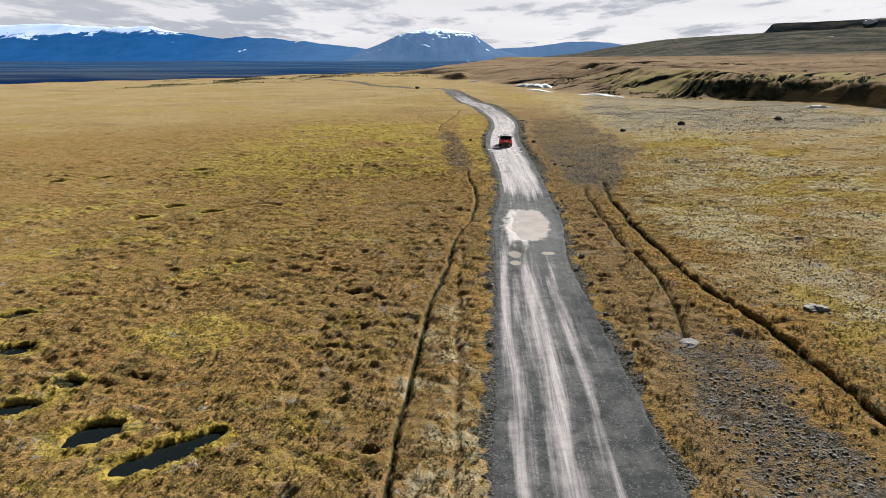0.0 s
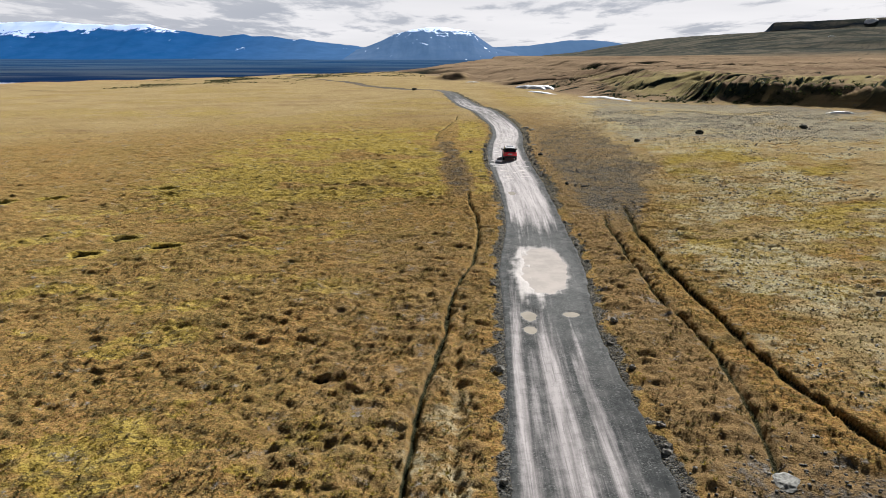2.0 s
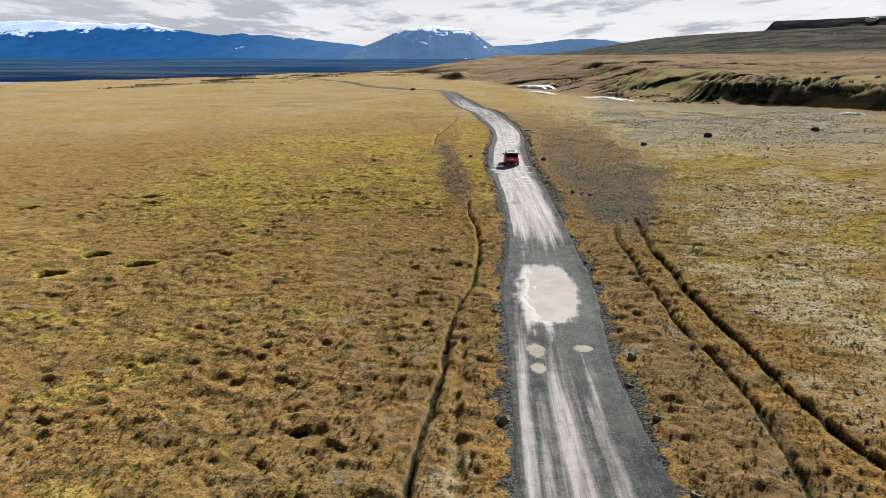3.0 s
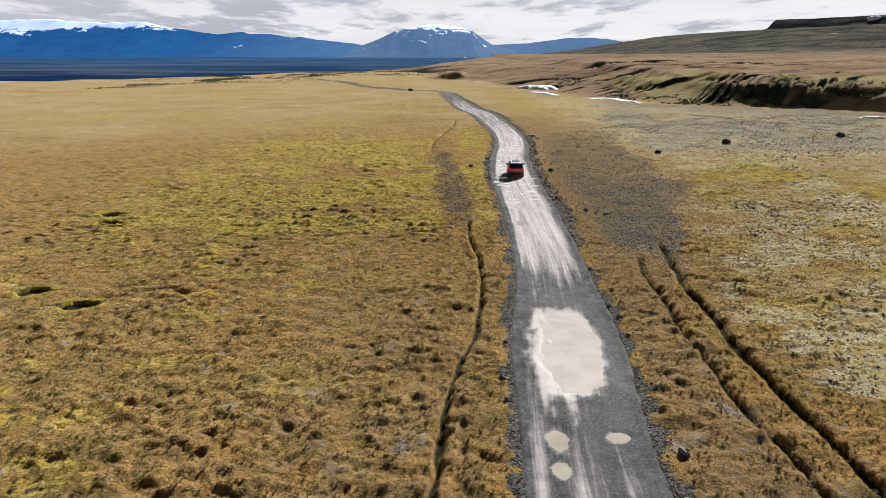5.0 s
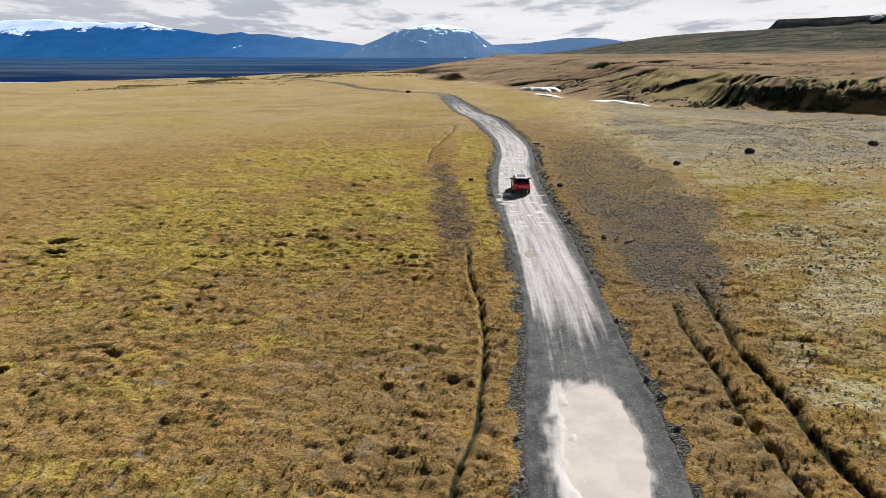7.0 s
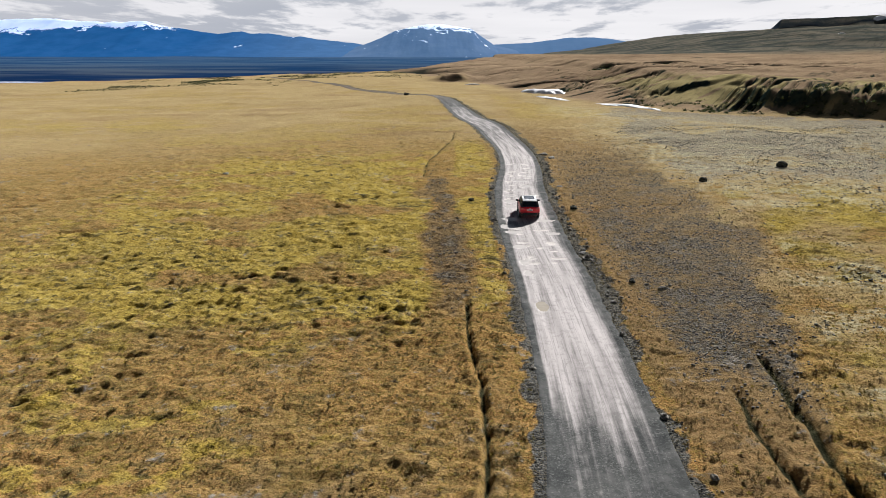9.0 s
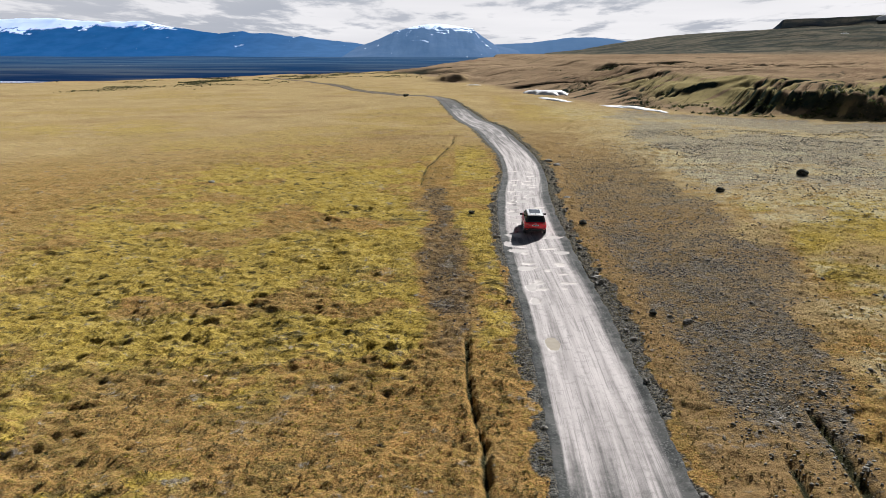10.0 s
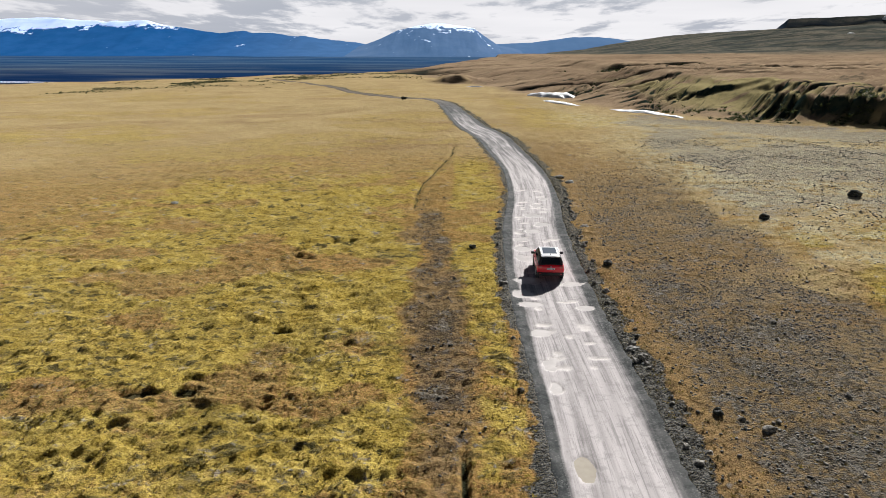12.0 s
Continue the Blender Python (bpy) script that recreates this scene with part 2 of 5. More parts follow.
def land(x, y):
    """Height of the ground sheet and its zones."""
    x, y = np.asarray(x, float), np.asarray(y, float)
    z = base_height(x, y)
    d, half = across_road(x, y), curve(ROAD_HALF, y)
    off = smooth(np.abs(d), half - 0.2, half + 1.3)
    far = smooth(np.hypot(x - 2, y), 170, 420)
    coarse = smooth(y, 130, 215)
    s = x - curve(GULLY, y)
    ruts = (0.26 * rut(x, y, RUT_LEFT, 0.15, 8, 79.5, 41) + 0.38 * rut(x, y, RUT_OUTER, 0.20, 8, 71.5, 43)
            + 0.25 * rut(x, y, RUT_INNER, 0.17, 30, 68, 45) + 0.12 * rut(x, y, RUT_FAINT, 0.25, 8, 47, 49) + 0.2 * rut(x, y, TRAIL_FAR, 0.3, 120, 163, 47))
    brown_right = smooth(d, half + 0.2, half + 1.2) * (1 - smooth(x + (fbm(x, y, 5, 4, 51) - .5) * 6, curve(BROWN_EDGE, y) - 1.6, curve(BROWN_EDGE, y) + 1.0)) * (1 - smooth(y + (fbm(x, y, 12, 3, 50) - .5) * 50, 130, 185))
    stones_right = smooth(d, half + 0.9, half + 3.6) * brown_right * smooth(y + (fbm(x, y, 6, 3, 52) - .5) * 12, 62, 74) * (1 - 0.35 * smooth(y + 14 * (fbm(x, y, 9, 3, 48) - 0.5), 88, 104)) * (1 - smooth(y, 120, 150))
    stones_right = np.maximum(stones_right, brown_right * smooth(x, 8.5, 11.5) * (1 - smooth(y + (fbm(x, y, 6, 3, 53) - .5) * 8, 27, 34)))
    loose = (fbm(x, y, 3.5, 4, 91) - 0.5)
    strip = smooth(x + 4.0 * loose, curve(STRIP_LEFT, y) - 0.4, curve(STRIP_LEFT, y) + 0.9) * (1 - smooth(x + 3.0 * loose, curve(STRIP_LEFT, y) + 2.0, curve(STRIP_LEFT, y) + 3.6)) * (1 - smooth(d, -half - 0.9, -half - 0.2)) * smooth(y + 16 * loose, 76, 86) * (1 - smooth(y + 20 * loose, 112, 134))
    flat = smooth(x + (fbm(x, y, 18, 4, 54) - .5) * 16 + (fbm(x, y, 3, 3, 59) - .5) * 8, 27.5 + (y - 112) * 0.1, 33 + (y - 112) * 0.1) * smooth(y + (fbm(x, y, 16, 4, 55) - .5) * 18, 106, 122) * (1 - smooth(s, -6, 2))
    flat = flat * (1 - 0.55 * smooth(fbm(x, y * 1.3, 16, 4, 56), 0.56, 0.68))
    flat = np.maximum(flat, 0.42 * smooth(x + (fbm(x, y, 5, 3, 57) - .5) * 5, 20.5, 23) * (1 - smooth(np.abs(y - 35), 4, 9)))
    ragged = (fbm(x, y, 2.6, 4, 58) - 0.5) * 0.9
    stones = np.clip(np.maximum(stones_right, 0.9 * strip) * (0.88 + 0.9 * ragged), 0, 1)
    # tussocks
    lush = smooth(y, 68, 84) * (1 - smooth(y, 128, 150)) * smooth(-x, -2, 4)
    rough = fbm(x, y, 7, 3, 61)
    clump = smooth(fbm(x, y * 1.25, 0.7, 3, 63), 0.42, 0.72) * (1 - 0.7 * coarse)
    fine = fbm(x, y, 0.36, 2, 64)
    growth = off * (1 - far) * (1 - 0.8 * stones) * (1 - 0.75 * flat) * (1 - 0.45 * smooth(ruts, 0.02, 0.12))
    mound = np.abs(2 * fbm(x, y * 1.15, 0.8, 2, 65) - 1)
    knob = np.abs(2 * fbm(x, y, 0.36, 1, 69) - 1)
    swell = np.abs(2 * fbm(x, y * 1.2, 2.1, 3, 60) - 1)
    z = z + growth * ((0.03 + 0.09 * smooth(rough, 0.35, 0.7)) * clump + (0.14 + 0.10 * smooth(rough, 0.4, 0.65)) * swell
                      + (1 - coarse) * ((0.09 + 0.09 * lush) * mound + (0.07 + 0.04 * lush) * knob + 0.07 * (fine - 0.5)))
    z = z + (1 - growth) * off * (1 - far) * 0.05 * (fine - 0.5)
    z = z + strip * (0.16 * mound + 0.08 * knob)
    # hollows between hummocks
    pits = smooth(fbm(x, y * 1.6, 1.3, 3, 66) + 0.06 * lush, 0.75, 0.83) * growth
    z = z - (0.08 + 0.05 * lush) * pits
    holes = pool_depth(x, y, POOLS)
    sunk = pool_depth(x, y, HOLLOWS)
    torn = np.exp(-((y - 108.2 - (x + 6) * 0.85) / 2.4) ** 2) * np.exp(-((x + 6) / 4.2) ** 2) * smooth(fbm(x, y * 1.4, 1.1, 3, 94), 0.47, 0.57)
    z = z - 0.22 * sunk - 0.3 * torn
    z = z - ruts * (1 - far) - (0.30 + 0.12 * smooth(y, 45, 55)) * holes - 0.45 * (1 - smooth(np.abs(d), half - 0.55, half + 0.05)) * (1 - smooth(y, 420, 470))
    # gravel banks along the road
    bank = np.exp(-((np.abs(d) - half - 0.25) / 0.4) ** 2) * (1 - smooth(y, 230, 260))
    z = z + bank * (0.02 + (0.07 + 0.09 * smooth(y, 70, 85)) * fbm(x, y, 1.1, 3, 67) * np.where(d > 0, 1.0, 0.6))
    # zones
    verge = 1 - smooth(np.abs(d) + (fbm(x, y, 0.6, 3, 68) - .5) * 1.1 + (fbm(x, y, 3.0, 3, 70) - .5) * 1.2, half + 0.15 + 0.5 * (d > 0) * smooth(y, 70, 85), half + 0.8 + 0.5 * (d > 0) * smooth(y, 70, 85))
    verge = verge * (1 - smooth(y, 330, 400))
    yellow = smooth(y + (fbm(x, y, 20, 3, 71) - .5) * 26 + 0.25 * x, 62, 78) * (1 - 0.75 * smooth(y, 125, 150)) * (1 - smooth(y, 160, 200)) * smooth(x, -48, -18) * (1 - smooth(x + 4.0 * loose, curve(STRIP_LEFT, y) - 0.9, curve(STRIP_LEFT, y) + 0.5))
    yellow = np.maximum(yellow, 0.85 * smooth(x + 3.0 * loose, curve(STRIP_LEFT, y) + 1.8, curve(STRIP_LEFT, y) + 3.0) * (1 - smooth(x, 7, 9)) * smooth(d, -9, -8) * smooth(-d, half + 0.3, half + 1.0) * smooth(y, 72, 84) * (1 - smooth(y, 140, 160)))
    yellow = np.maximum(yellow, (0.40 + 0.55 * smooth(fbm(x, y * 1.3, 9, 3, 92), 0.4, 0.6)) * smooth(x, curve(BROWN_EDGE, y), curve(BROWN_EDGE, y) + 3) * smooth(y, 50, 62) * (1 - smooth(y, 104, 118)) * (1 - smooth(x, 38, 55)))
    yellow = np.maximum(yellow, 0.85 * np.exp(-((y - 183 + (x + 60) * 0.06) / 15) ** 2) * smooth(x, -120, -80) * (1 - smooth(x, -50, -38)))
    yellow = np.maximum(yellow, 0.7 * smooth(x, 12, 20) * (1 - smooth(x, 60, 80)) * smooth(y, 160, 190) * (1 - smooth(s, -14, -4)))
    yellow = np.maximum(yellow, 0.75 * smooth(s, 6, 16) * (1 - smooth(s, 40, 60)) * smooth(x, 50, 70))
    yellow = np.maximum(yellow, 0.6 * smooth(fbm(x, y * 1.7, 30, 4, 95), 0.53, 0.63) * smooth(y, 125, 150) * (1 - smooth(y, 300, 360)) * (1 - smooth(s, -20, -5)))
    speck = smooth(fbm(x, y * 1.6, 4.2, 4, 72), 0.54, 0.64) * (1 - smooth(np.abs(x + 22), 14, 26)) * (1 - smooth(y, 70, 90))
    yellow = np.maximum(yellow * smooth(fbm(x, y * 1.5, 6, 4, 73), 0.24, 0.48), 0.6 * speck) * (1 - stones) * (1 - flat)
    yellow = np.maximum(yellow, 0.95 * pool_margin(x, y))
    yellow = np.maximum(yellow, 0.7 * smooth(x, 17, 20) * (1 - smooth(y, 55, 66)) * smooth(fbm(x, y * 1.4, 5, 4, 78), 0.36, 0.52))
    brown = np.maximum(brown_right, strip)
    band = (1 - smooth(y + (fbm(x, y, 18, 3, 74) - .5) * 26, 62, 80)) * smooth(x, -13, -4) * smooth(-d, half + 0.4, half + 1.4)
    brown = np.maximum(brown, 0.62 * band)
    pale = smooth(x, 24, 32) * smooth(y, 100, 112) * (1 - smooth(y, 140, 150)) * smooth(fbm(x, y * 1.8, 7, 4, 75), 0.46, 0.6) * (1 - smooth(x, 50, 60))
    pale = np.maximum(pale, 0.8 * smooth(x, 17.5, 21) * (1 - smooth(np.abs(y - 32), 6, 12)) * smooth(fbm(x, y, 2.2, 4, 76), 0.42, 0.6))
    pale = np.maximum(pale, 0.7 * (1 - smooth(np.abs(x + 0.3), 1.2, 2.4)) * (1 - smooth(y, 32, 40)) * smooth(fbm(x, y, 1.6, 4, 77), 0.45, 0.65))
    pale = np.maximum(pale, 0.6 * smooth(x + (fbm(x, y, 9, 4, 93) - .5) * 14, 24, 33) * smooth(y, 96, 112) * (1 - smooth(s, -12, -2)))
    pale = np.maximum(pale, 0.85 * smooth(x, curve(BROWN_EDGE, y) + 0.5, curve(BROWN_EDGE, y) + 2.5) * smooth(y, 30, 45) * (1 - smooth(y, 112, 122)) * (1 - smooth(x, 60, 80)) * smooth(fbm(x, y * 1.6, 4.5, 4, 96), 0.44, 0.58))
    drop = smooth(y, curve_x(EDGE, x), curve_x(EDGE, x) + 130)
    ridge = smooth(y, 760, 1000) * smooth(x, 60, 200)
    # the far mound counts as hill, so its shaded face gets darkened too
    hill = np.maximum(smooth(s, 0, 10), np.exp(-((x - 6) / 9) ** 2) * smooth(y, 352, 357) * (1 - smooth(y, 380, 400)))
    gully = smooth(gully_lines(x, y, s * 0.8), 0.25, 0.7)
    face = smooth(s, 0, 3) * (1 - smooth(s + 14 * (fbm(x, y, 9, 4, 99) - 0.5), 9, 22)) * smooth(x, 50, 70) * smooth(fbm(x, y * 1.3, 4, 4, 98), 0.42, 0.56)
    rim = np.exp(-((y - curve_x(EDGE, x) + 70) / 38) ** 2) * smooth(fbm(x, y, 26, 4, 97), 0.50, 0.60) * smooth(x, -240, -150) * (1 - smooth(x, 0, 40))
    # scrub mask, which also carries the shade of gullies and bank face
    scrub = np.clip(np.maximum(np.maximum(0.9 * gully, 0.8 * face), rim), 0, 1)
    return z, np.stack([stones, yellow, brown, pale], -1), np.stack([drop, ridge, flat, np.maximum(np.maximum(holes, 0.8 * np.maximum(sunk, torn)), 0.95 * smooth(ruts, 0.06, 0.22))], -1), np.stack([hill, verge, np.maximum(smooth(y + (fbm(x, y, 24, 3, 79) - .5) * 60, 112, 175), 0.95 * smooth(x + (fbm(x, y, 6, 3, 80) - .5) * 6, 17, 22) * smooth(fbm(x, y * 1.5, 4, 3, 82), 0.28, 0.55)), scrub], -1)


BROWN_EDGE = [(-50, 15.5), (20, 15.8), (40, 14.4), (58, 14.84), (68, 17.64), (76, 20.25), (84, 22.61), (92, 25.48), (98, 26.55), (112, 27.36), (126, 27.42), (138, 31.71), (150, 28.9), (161, 27.4), (180, 22.5)]
STRIP_LEFT = [(70, 1.2), (80, 1.0), (90, 0.8), (105, -0.4), (120, -0.7), (131, -0.4), (140, -0.2)]


def sheet(name, x, y, z, material, layers=()):
    """A grid mesh from 2D arrays."""
    rows, cols = x.shape
    me = bpy.data.meshes.new(name)
    i = np.arange(rows * cols).reshape(rows, cols)
    quads = np.stack([i[:-1, :-1], i[:-1, 1:], i[1:, 1:], i[1:, :-1]], -1).reshape(-1, 4)
    me.vertices.add(rows * cols)
    me.vertices.foreach_set("co", np.stack([x, y, z], -1).astype(np.float32).ravel())
    me.loops.add(quads.size)
    me.loops.foreach_set("vertex_index", quads.astype(np.int32).ravel())
    me.polygons.add(len(quads))
    me.polygons.foreach_set("loop_start", np.arange(0, quads.size, 4, dtype=np.int32))
    me.update(calc_edges=True)
    me.polygons.foreach_set("use_smooth", np.ones(len(quads), dtype=bool))
    for key, data in layers:
        me.attributes.new(key, "FLOAT_COLOR", "POINT").data.foreach_set("color", data.astype(np.float32).ravel())
    me.materials.append(material)
    me.validate()
    return new(name, me)


def spread(start, fine_to, step, growth, end):
    """Positions from start, by even steps to fine_to, then by growing ones to end."""
    out = list(np.arange(start, fine_to, step))
    while out[-1] < end:
        step *= growth
        out.append(out[-1] + step)
    return out


def stations(start, runs):
    """Positions from start by runs of (first step, end, growth)."""
    out = [start]
    for step, end, growth in runs:
        while out[-1] < end:
            out.append(out[-1] + step)
            step *= growth
    return out


# ---- materials ----
def material(name):
    m = bpy.data.materials.new(name)
    m.use_nodes = True
    gr = Graph(m.node_tree)
    return m, gr


def finish(gr, colour, rough=0.9, bump=None, distance=0.02, strength=0.6, **more):
    inputs = {"Base Color": (*colour, 1.0) if isinstance(colour, tuple) else colour, "Roughness": rough, **more}
    if bump is not None:
        inputs["Normal"] = gr("ShaderNodeBump", {"Height": bump, "Distance": distance, "Strength": strength}).outputs[0]
    gr("ShaderNodeOutputMaterial", {"Surface": gr("ShaderNodeBsdfPrincipled", inputs)})


def ground_material():
    m, g = material("moss_heath")
    p = g("ShaderNodeNewGeometry").outputs["Position"]
    za, zb, zc = (g.attribute(k) for k in ("zone_a", "zone_b", "zone_c"))
    a, b, c = (g("ShaderNodeSeparateColor", {0: k.outputs["Color"]}).outputs for k in (za, zb, zc))
    broad, mid = g.noise(p, 0.09, 4), g.noise(p, 0.7, 5, 0.6)
    small, grain = g.noise(p, 3.2, 5, 0.62), g.noise(p, 16.0, 4, 0.65)
    straw = g.mix(g.step(mid, 0.3, 0.7), (0.275, 0.168, 0.062), (0.39, 0.260, 0.100))
    straw = g.mix(g.step(broad, 0.35, 0.65), straw, (0.38, 0.220, 0.082))
    # small dark green specks paint the shade between tussocks
    straw = g.mix(g.math("MULTIPLY", g.step(small, 0.52, 0.68), 0.75), straw, (0.085, 0.075, 0.026))
    straw = g.mix(g.math("MULTIPLY", g.step(small, 0.46, 0.34), 0.6), straw, (0.35, 0.25, 0.10))
    fleck = g.noise(p, 5.5, 5, 0.7)
    straw = g.mix(g.math("MULTIPLY", g.step(fleck, 0.50, 0.60), 0.6), straw, (0.235, 0.19, 0.044))
    straw = g.mix(g.math("MULTIPLY", g.step(fleck, 0.42, 0.33), 0.35), straw, (0.075, 0.072, 0.026))
    moss = g.mix(g.step(mid, 0.3, 0.7), (0.36, 0.265, 0.050), (0.50, 0.39, 0.100))
    # dark specks in the moss colour stand in for hummock shadows
    moss = g.mix(g.math("MULTIPLY", g.step(small, 0.53, 0.65), 0.75), moss, (0.07, 0.062, 0.014))
    clumps = g.noise(p, 0.85, 4, 0.55, 0.3)
    cushions = g.math("ADD", a[1], g.math("ADD", g.math("MULTIPLY", g.math("SUBTRACT", small, 0.5), 0.8), g.math("MULTIPLY", g.math("SUBTRACT", clumps, 0.5), 1.5)))
    colour = g.mix(g.math("MULTIPLY", g.step(cushions, 0.28, 0.72), 0.92), straw, moss)
    tips = g.noise(p, 8.5, 5, 0.72)
    colour = g.mix(0.8, colour, g.mix(g.step(tips, 0.38, 0.60), (0.42, 0.38, 0.36), (1.22, 1.22, 1.18)), "MULTIPLY")
    # darker olive patches from two noise sizes
    olive = g.math("ADD", g.math("MULTIPLY", g.noise(p, 0.30, 4, 0.6), 0.55), g.math("MULTIPLY", g.noise(p, 2.0, 4, 0.65), 0.45))
    colour = g.mix(g.math("MULTIPLY", g.step(olive, 0.50, 0.59), 0.38), colour, (0.105, 0.088, 0.030))
    # sedge patches that also put shaded hummock sides into the colour
    sedge = g.noise(g.stretch(p, (0.9, 1.5, 1.0)), 1.0, 5, 0.62)
    sedge = g.math("MULTIPLY", g.step(g.math("ADD", sedge, g.math("MULTIPLY", g.math("SUBTRACT", broad, 0.5), 0.25)), 0.562, 0.625), g.math("ADD", 0.50, g.math("MULTIPLY", a[1], 0.38)))
    colour = g.mix(sedge, colour, g.mix(g.step(grain, 0.4, 0.6), (0.030, 0.034, 0.020), (0.085, 0.075, 0.036)))
    parched = g.mix(g.step(broad, 0.38, 0.62), (0.31, 0.235, 0.12), (0.41, 0.325, 0.165))
    parched = g.mix(g.step(mid, 0.35, 0.7), parched, (0.35, 0.25, 0.13))
    parched = g.mix(g.math("MULTIPLY", g.step(small, 0.55, 0.7), 0.5), parched, (0.17, 0.12, 0.05))
    parched = g.mix(g.math("MULTIPLY", sedge, 0.6), parched, (0.13, 0.10, 0.05))
    parched = g.mix(g.math("MULTIPLY", g.step(g.noise(g.stretch(p, (0.03, 0.06, 1)), 1.0, 6, 0.62), 0.55, 0.66), 0.7), parched, (0.225, 0.15, 0.085))
    colour = g.mix(g.math("MULTIPLY", c[2], g.math("SUBTRACT", 1.0, g.math("MULTIPLY", a[1], 0.8))), colour, parched)
    rust = g.mix(g.step(small, 0.35, 0.65), (0.275, 0.182, 0.090), (0.165, 0.112, 0.060))
    rust = g.mix(g.math("MULTIPLY", a[0], 0.85), rust, (0.150, 0.116, 0.076))
    colour = g.mix(g.math("MULTIPLY", g.step(g.math("ADD", a[2], g.math("ADD", g.math("MULTIPLY", g.math("SUBTRACT", mid, 0.5), 1.3), g.math("MULTIPLY", g.math("SUBTRACT", clumps, 0.5), 1.2))), 0.25, 0.95), 0.7), colour, rust)
    lichen = g.mix(g.step(grain, 0.4, 0.6), (0.55, 0.51, 0.35), (0.38, 0.34, 0.20))
    pebbles = g("ShaderNodeTexVoronoi", {"Vector": p, "Scale": 10.0, "Randomness": 1.0})
    tone = g("ShaderNodeSeparateColor", {0: pebbles.outputs["Color"]}).outputs[0]
    flakes = g("ShaderNodeTexVoronoi", {"Vector": g("ShaderNodeVectorMath", {0: p, 1: g.noise(p, 6.0, 3)}).outputs[0], "Scale": 4.2, "Randomness": 1.0})
    chip = g("ShaderNodeSeparateColor", {0: flakes.outputs["Color"]}).outputs[0]
    scree = g.mix(g.step(g.math("ADD", g.math("MULTIPLY", tone, 0.5), g.math("MULTIPLY", chip, 0.5)), 0.25, 0.85), (0.029, 0.031, 0.029), (0.205, 0.20, 0.18))
    scree = g.mix(g.math("MULTIPLY", g.step(small, 0.44, 0.62), 0.6), scree, (0.085, 0.068, 0.050))
    scree = g.mix(g.math("MULTIPLY", g.step(g("ShaderNodeSeparateXYZ", {0: p}).outputs[0], 7.0, 5.5), g.step(mid, 0.75, 0.50)), scree, g.mix(g.step(small, 0.4, 0.6), (0.034, 0.027, 0.021), (0.085, 0.062, 0.042)))
    shingle = g.mix(g.step(small, 0.3, 0.7), (0.155, 0.136, 0.116), (0.25, 0.222, 0.188))
    shingle = g.mix(g.step(tone, 0.75, 0.95), shingle, (0.34, 0.34, 0.31))
    patchy = g.math("MULTIPLY", g.math("SUBTRACT", mid, 0.5), 1.5)
    mossy = g.math("MULTIPLY", g.math("SUBTRACT", small, 0.5), 2.2)
    colour = g.mix(g.step(g.math("ADD", g.math("ADD", g.math("MULTIPLY", a[0], 0.8), patchy), mossy), 0.33, 0.88), colour, scree)
    colour = g.mix(g.step(g.math("ADD", b[2], g.math("ADD", g.math("MULTIPLY", patchy, 2.0), g.math("MULTIPLY", mossy, 0.9))), 0.3, 0.85), colour, shingle)
    colour = g.mix(g.math("MULTIPLY", g.math("MULTIPLY", za.outputs["Alpha"], g.step(g.math("ADD", g.math("MULTIPLY", small, 0.5), g.math("MULTIPLY", mid, 0.5)), 0.44, 0.54)), 0.9), colour, lichen)
    rubble = g.mix(g.step(tone, 0.15, 0.95), (0.036, 0.038, 0.037), (0.150, 0.150, 0.140))
    colour = g.mix(g.step(g.math("ADD", c[1], g.math("MULTIPLY", patchy, 0.35)), 0.3, 0.7), colour, rubble)
    # dark greenish floors of ruts and hollows, their shade put into the colour
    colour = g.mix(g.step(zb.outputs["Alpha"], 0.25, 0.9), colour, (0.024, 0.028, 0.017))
    colour = g.mix(1.0, colour, (0.98, 0.97, 0.98), "MULTIPLY")
    # slopes beyond the river, ridge and the low plain
    streak = g.noise(g.stretch(p, (0.012, 0.028, 0.05)), 1.0, 8, 0.68, 0.6)
    fell = g.mix(g.step(streak, 0.35, 0.62), (0.215, 0.150, 0.100), (0.33, 0.240, 0.155))
    fell = g.mix(g.step(a[1], 0.2, 0.8), fell, (0.34, 0.285, 0.14))
    fell = g.mix(g.math("MULTIPLY", g.step(mid, 0.52, 0.68), 0.35), fell, (0.12, 0.10, 0.06))
    fell = g.mix(g.math("MULTIPLY", g.step(small, 0.5, 0.62), 0.35), fell, (0.07, 0.06, 0.04))
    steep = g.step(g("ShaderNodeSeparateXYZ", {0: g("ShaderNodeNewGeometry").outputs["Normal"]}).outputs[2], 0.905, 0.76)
    axis = g("ShaderNodeSeparateXYZ", {0: p}).outputs
    along = g.math("ADD", g.math("MULTIPLY", axis[0], 0.62), g.math("MULTIPLY", axis[1], 0.78))
    over = g.math("SUBTRACT", g.math("MULTIPLY", axis[0], 0.78), g.math("MULTIPLY", axis[1], 0.62))
    bedding = g("ShaderNodeCombineXYZ", {0: g.math("MULTIPLY", along, 0.016), 1: g.math("MULTIPLY", over, 0.16), 2: 0.0}).outputs[0]
    # thin streaks put the shaded sides of rills into the colour
    rill_shade = g.noise(bedding, 1.0, 9, 0.72, 0.5)
    fell = g.mix(g.math("MULTIPLY", g.step(rill_shade, 0.57, 0.63), 0.65), fell, (0.060, 0.058, 0.044))
    fell = g.mix(g.math("MULTIPLY", g.step(rill_shade, 0.44, 0.36), 0.5), fell, (0.37, 0.29, 0.19))
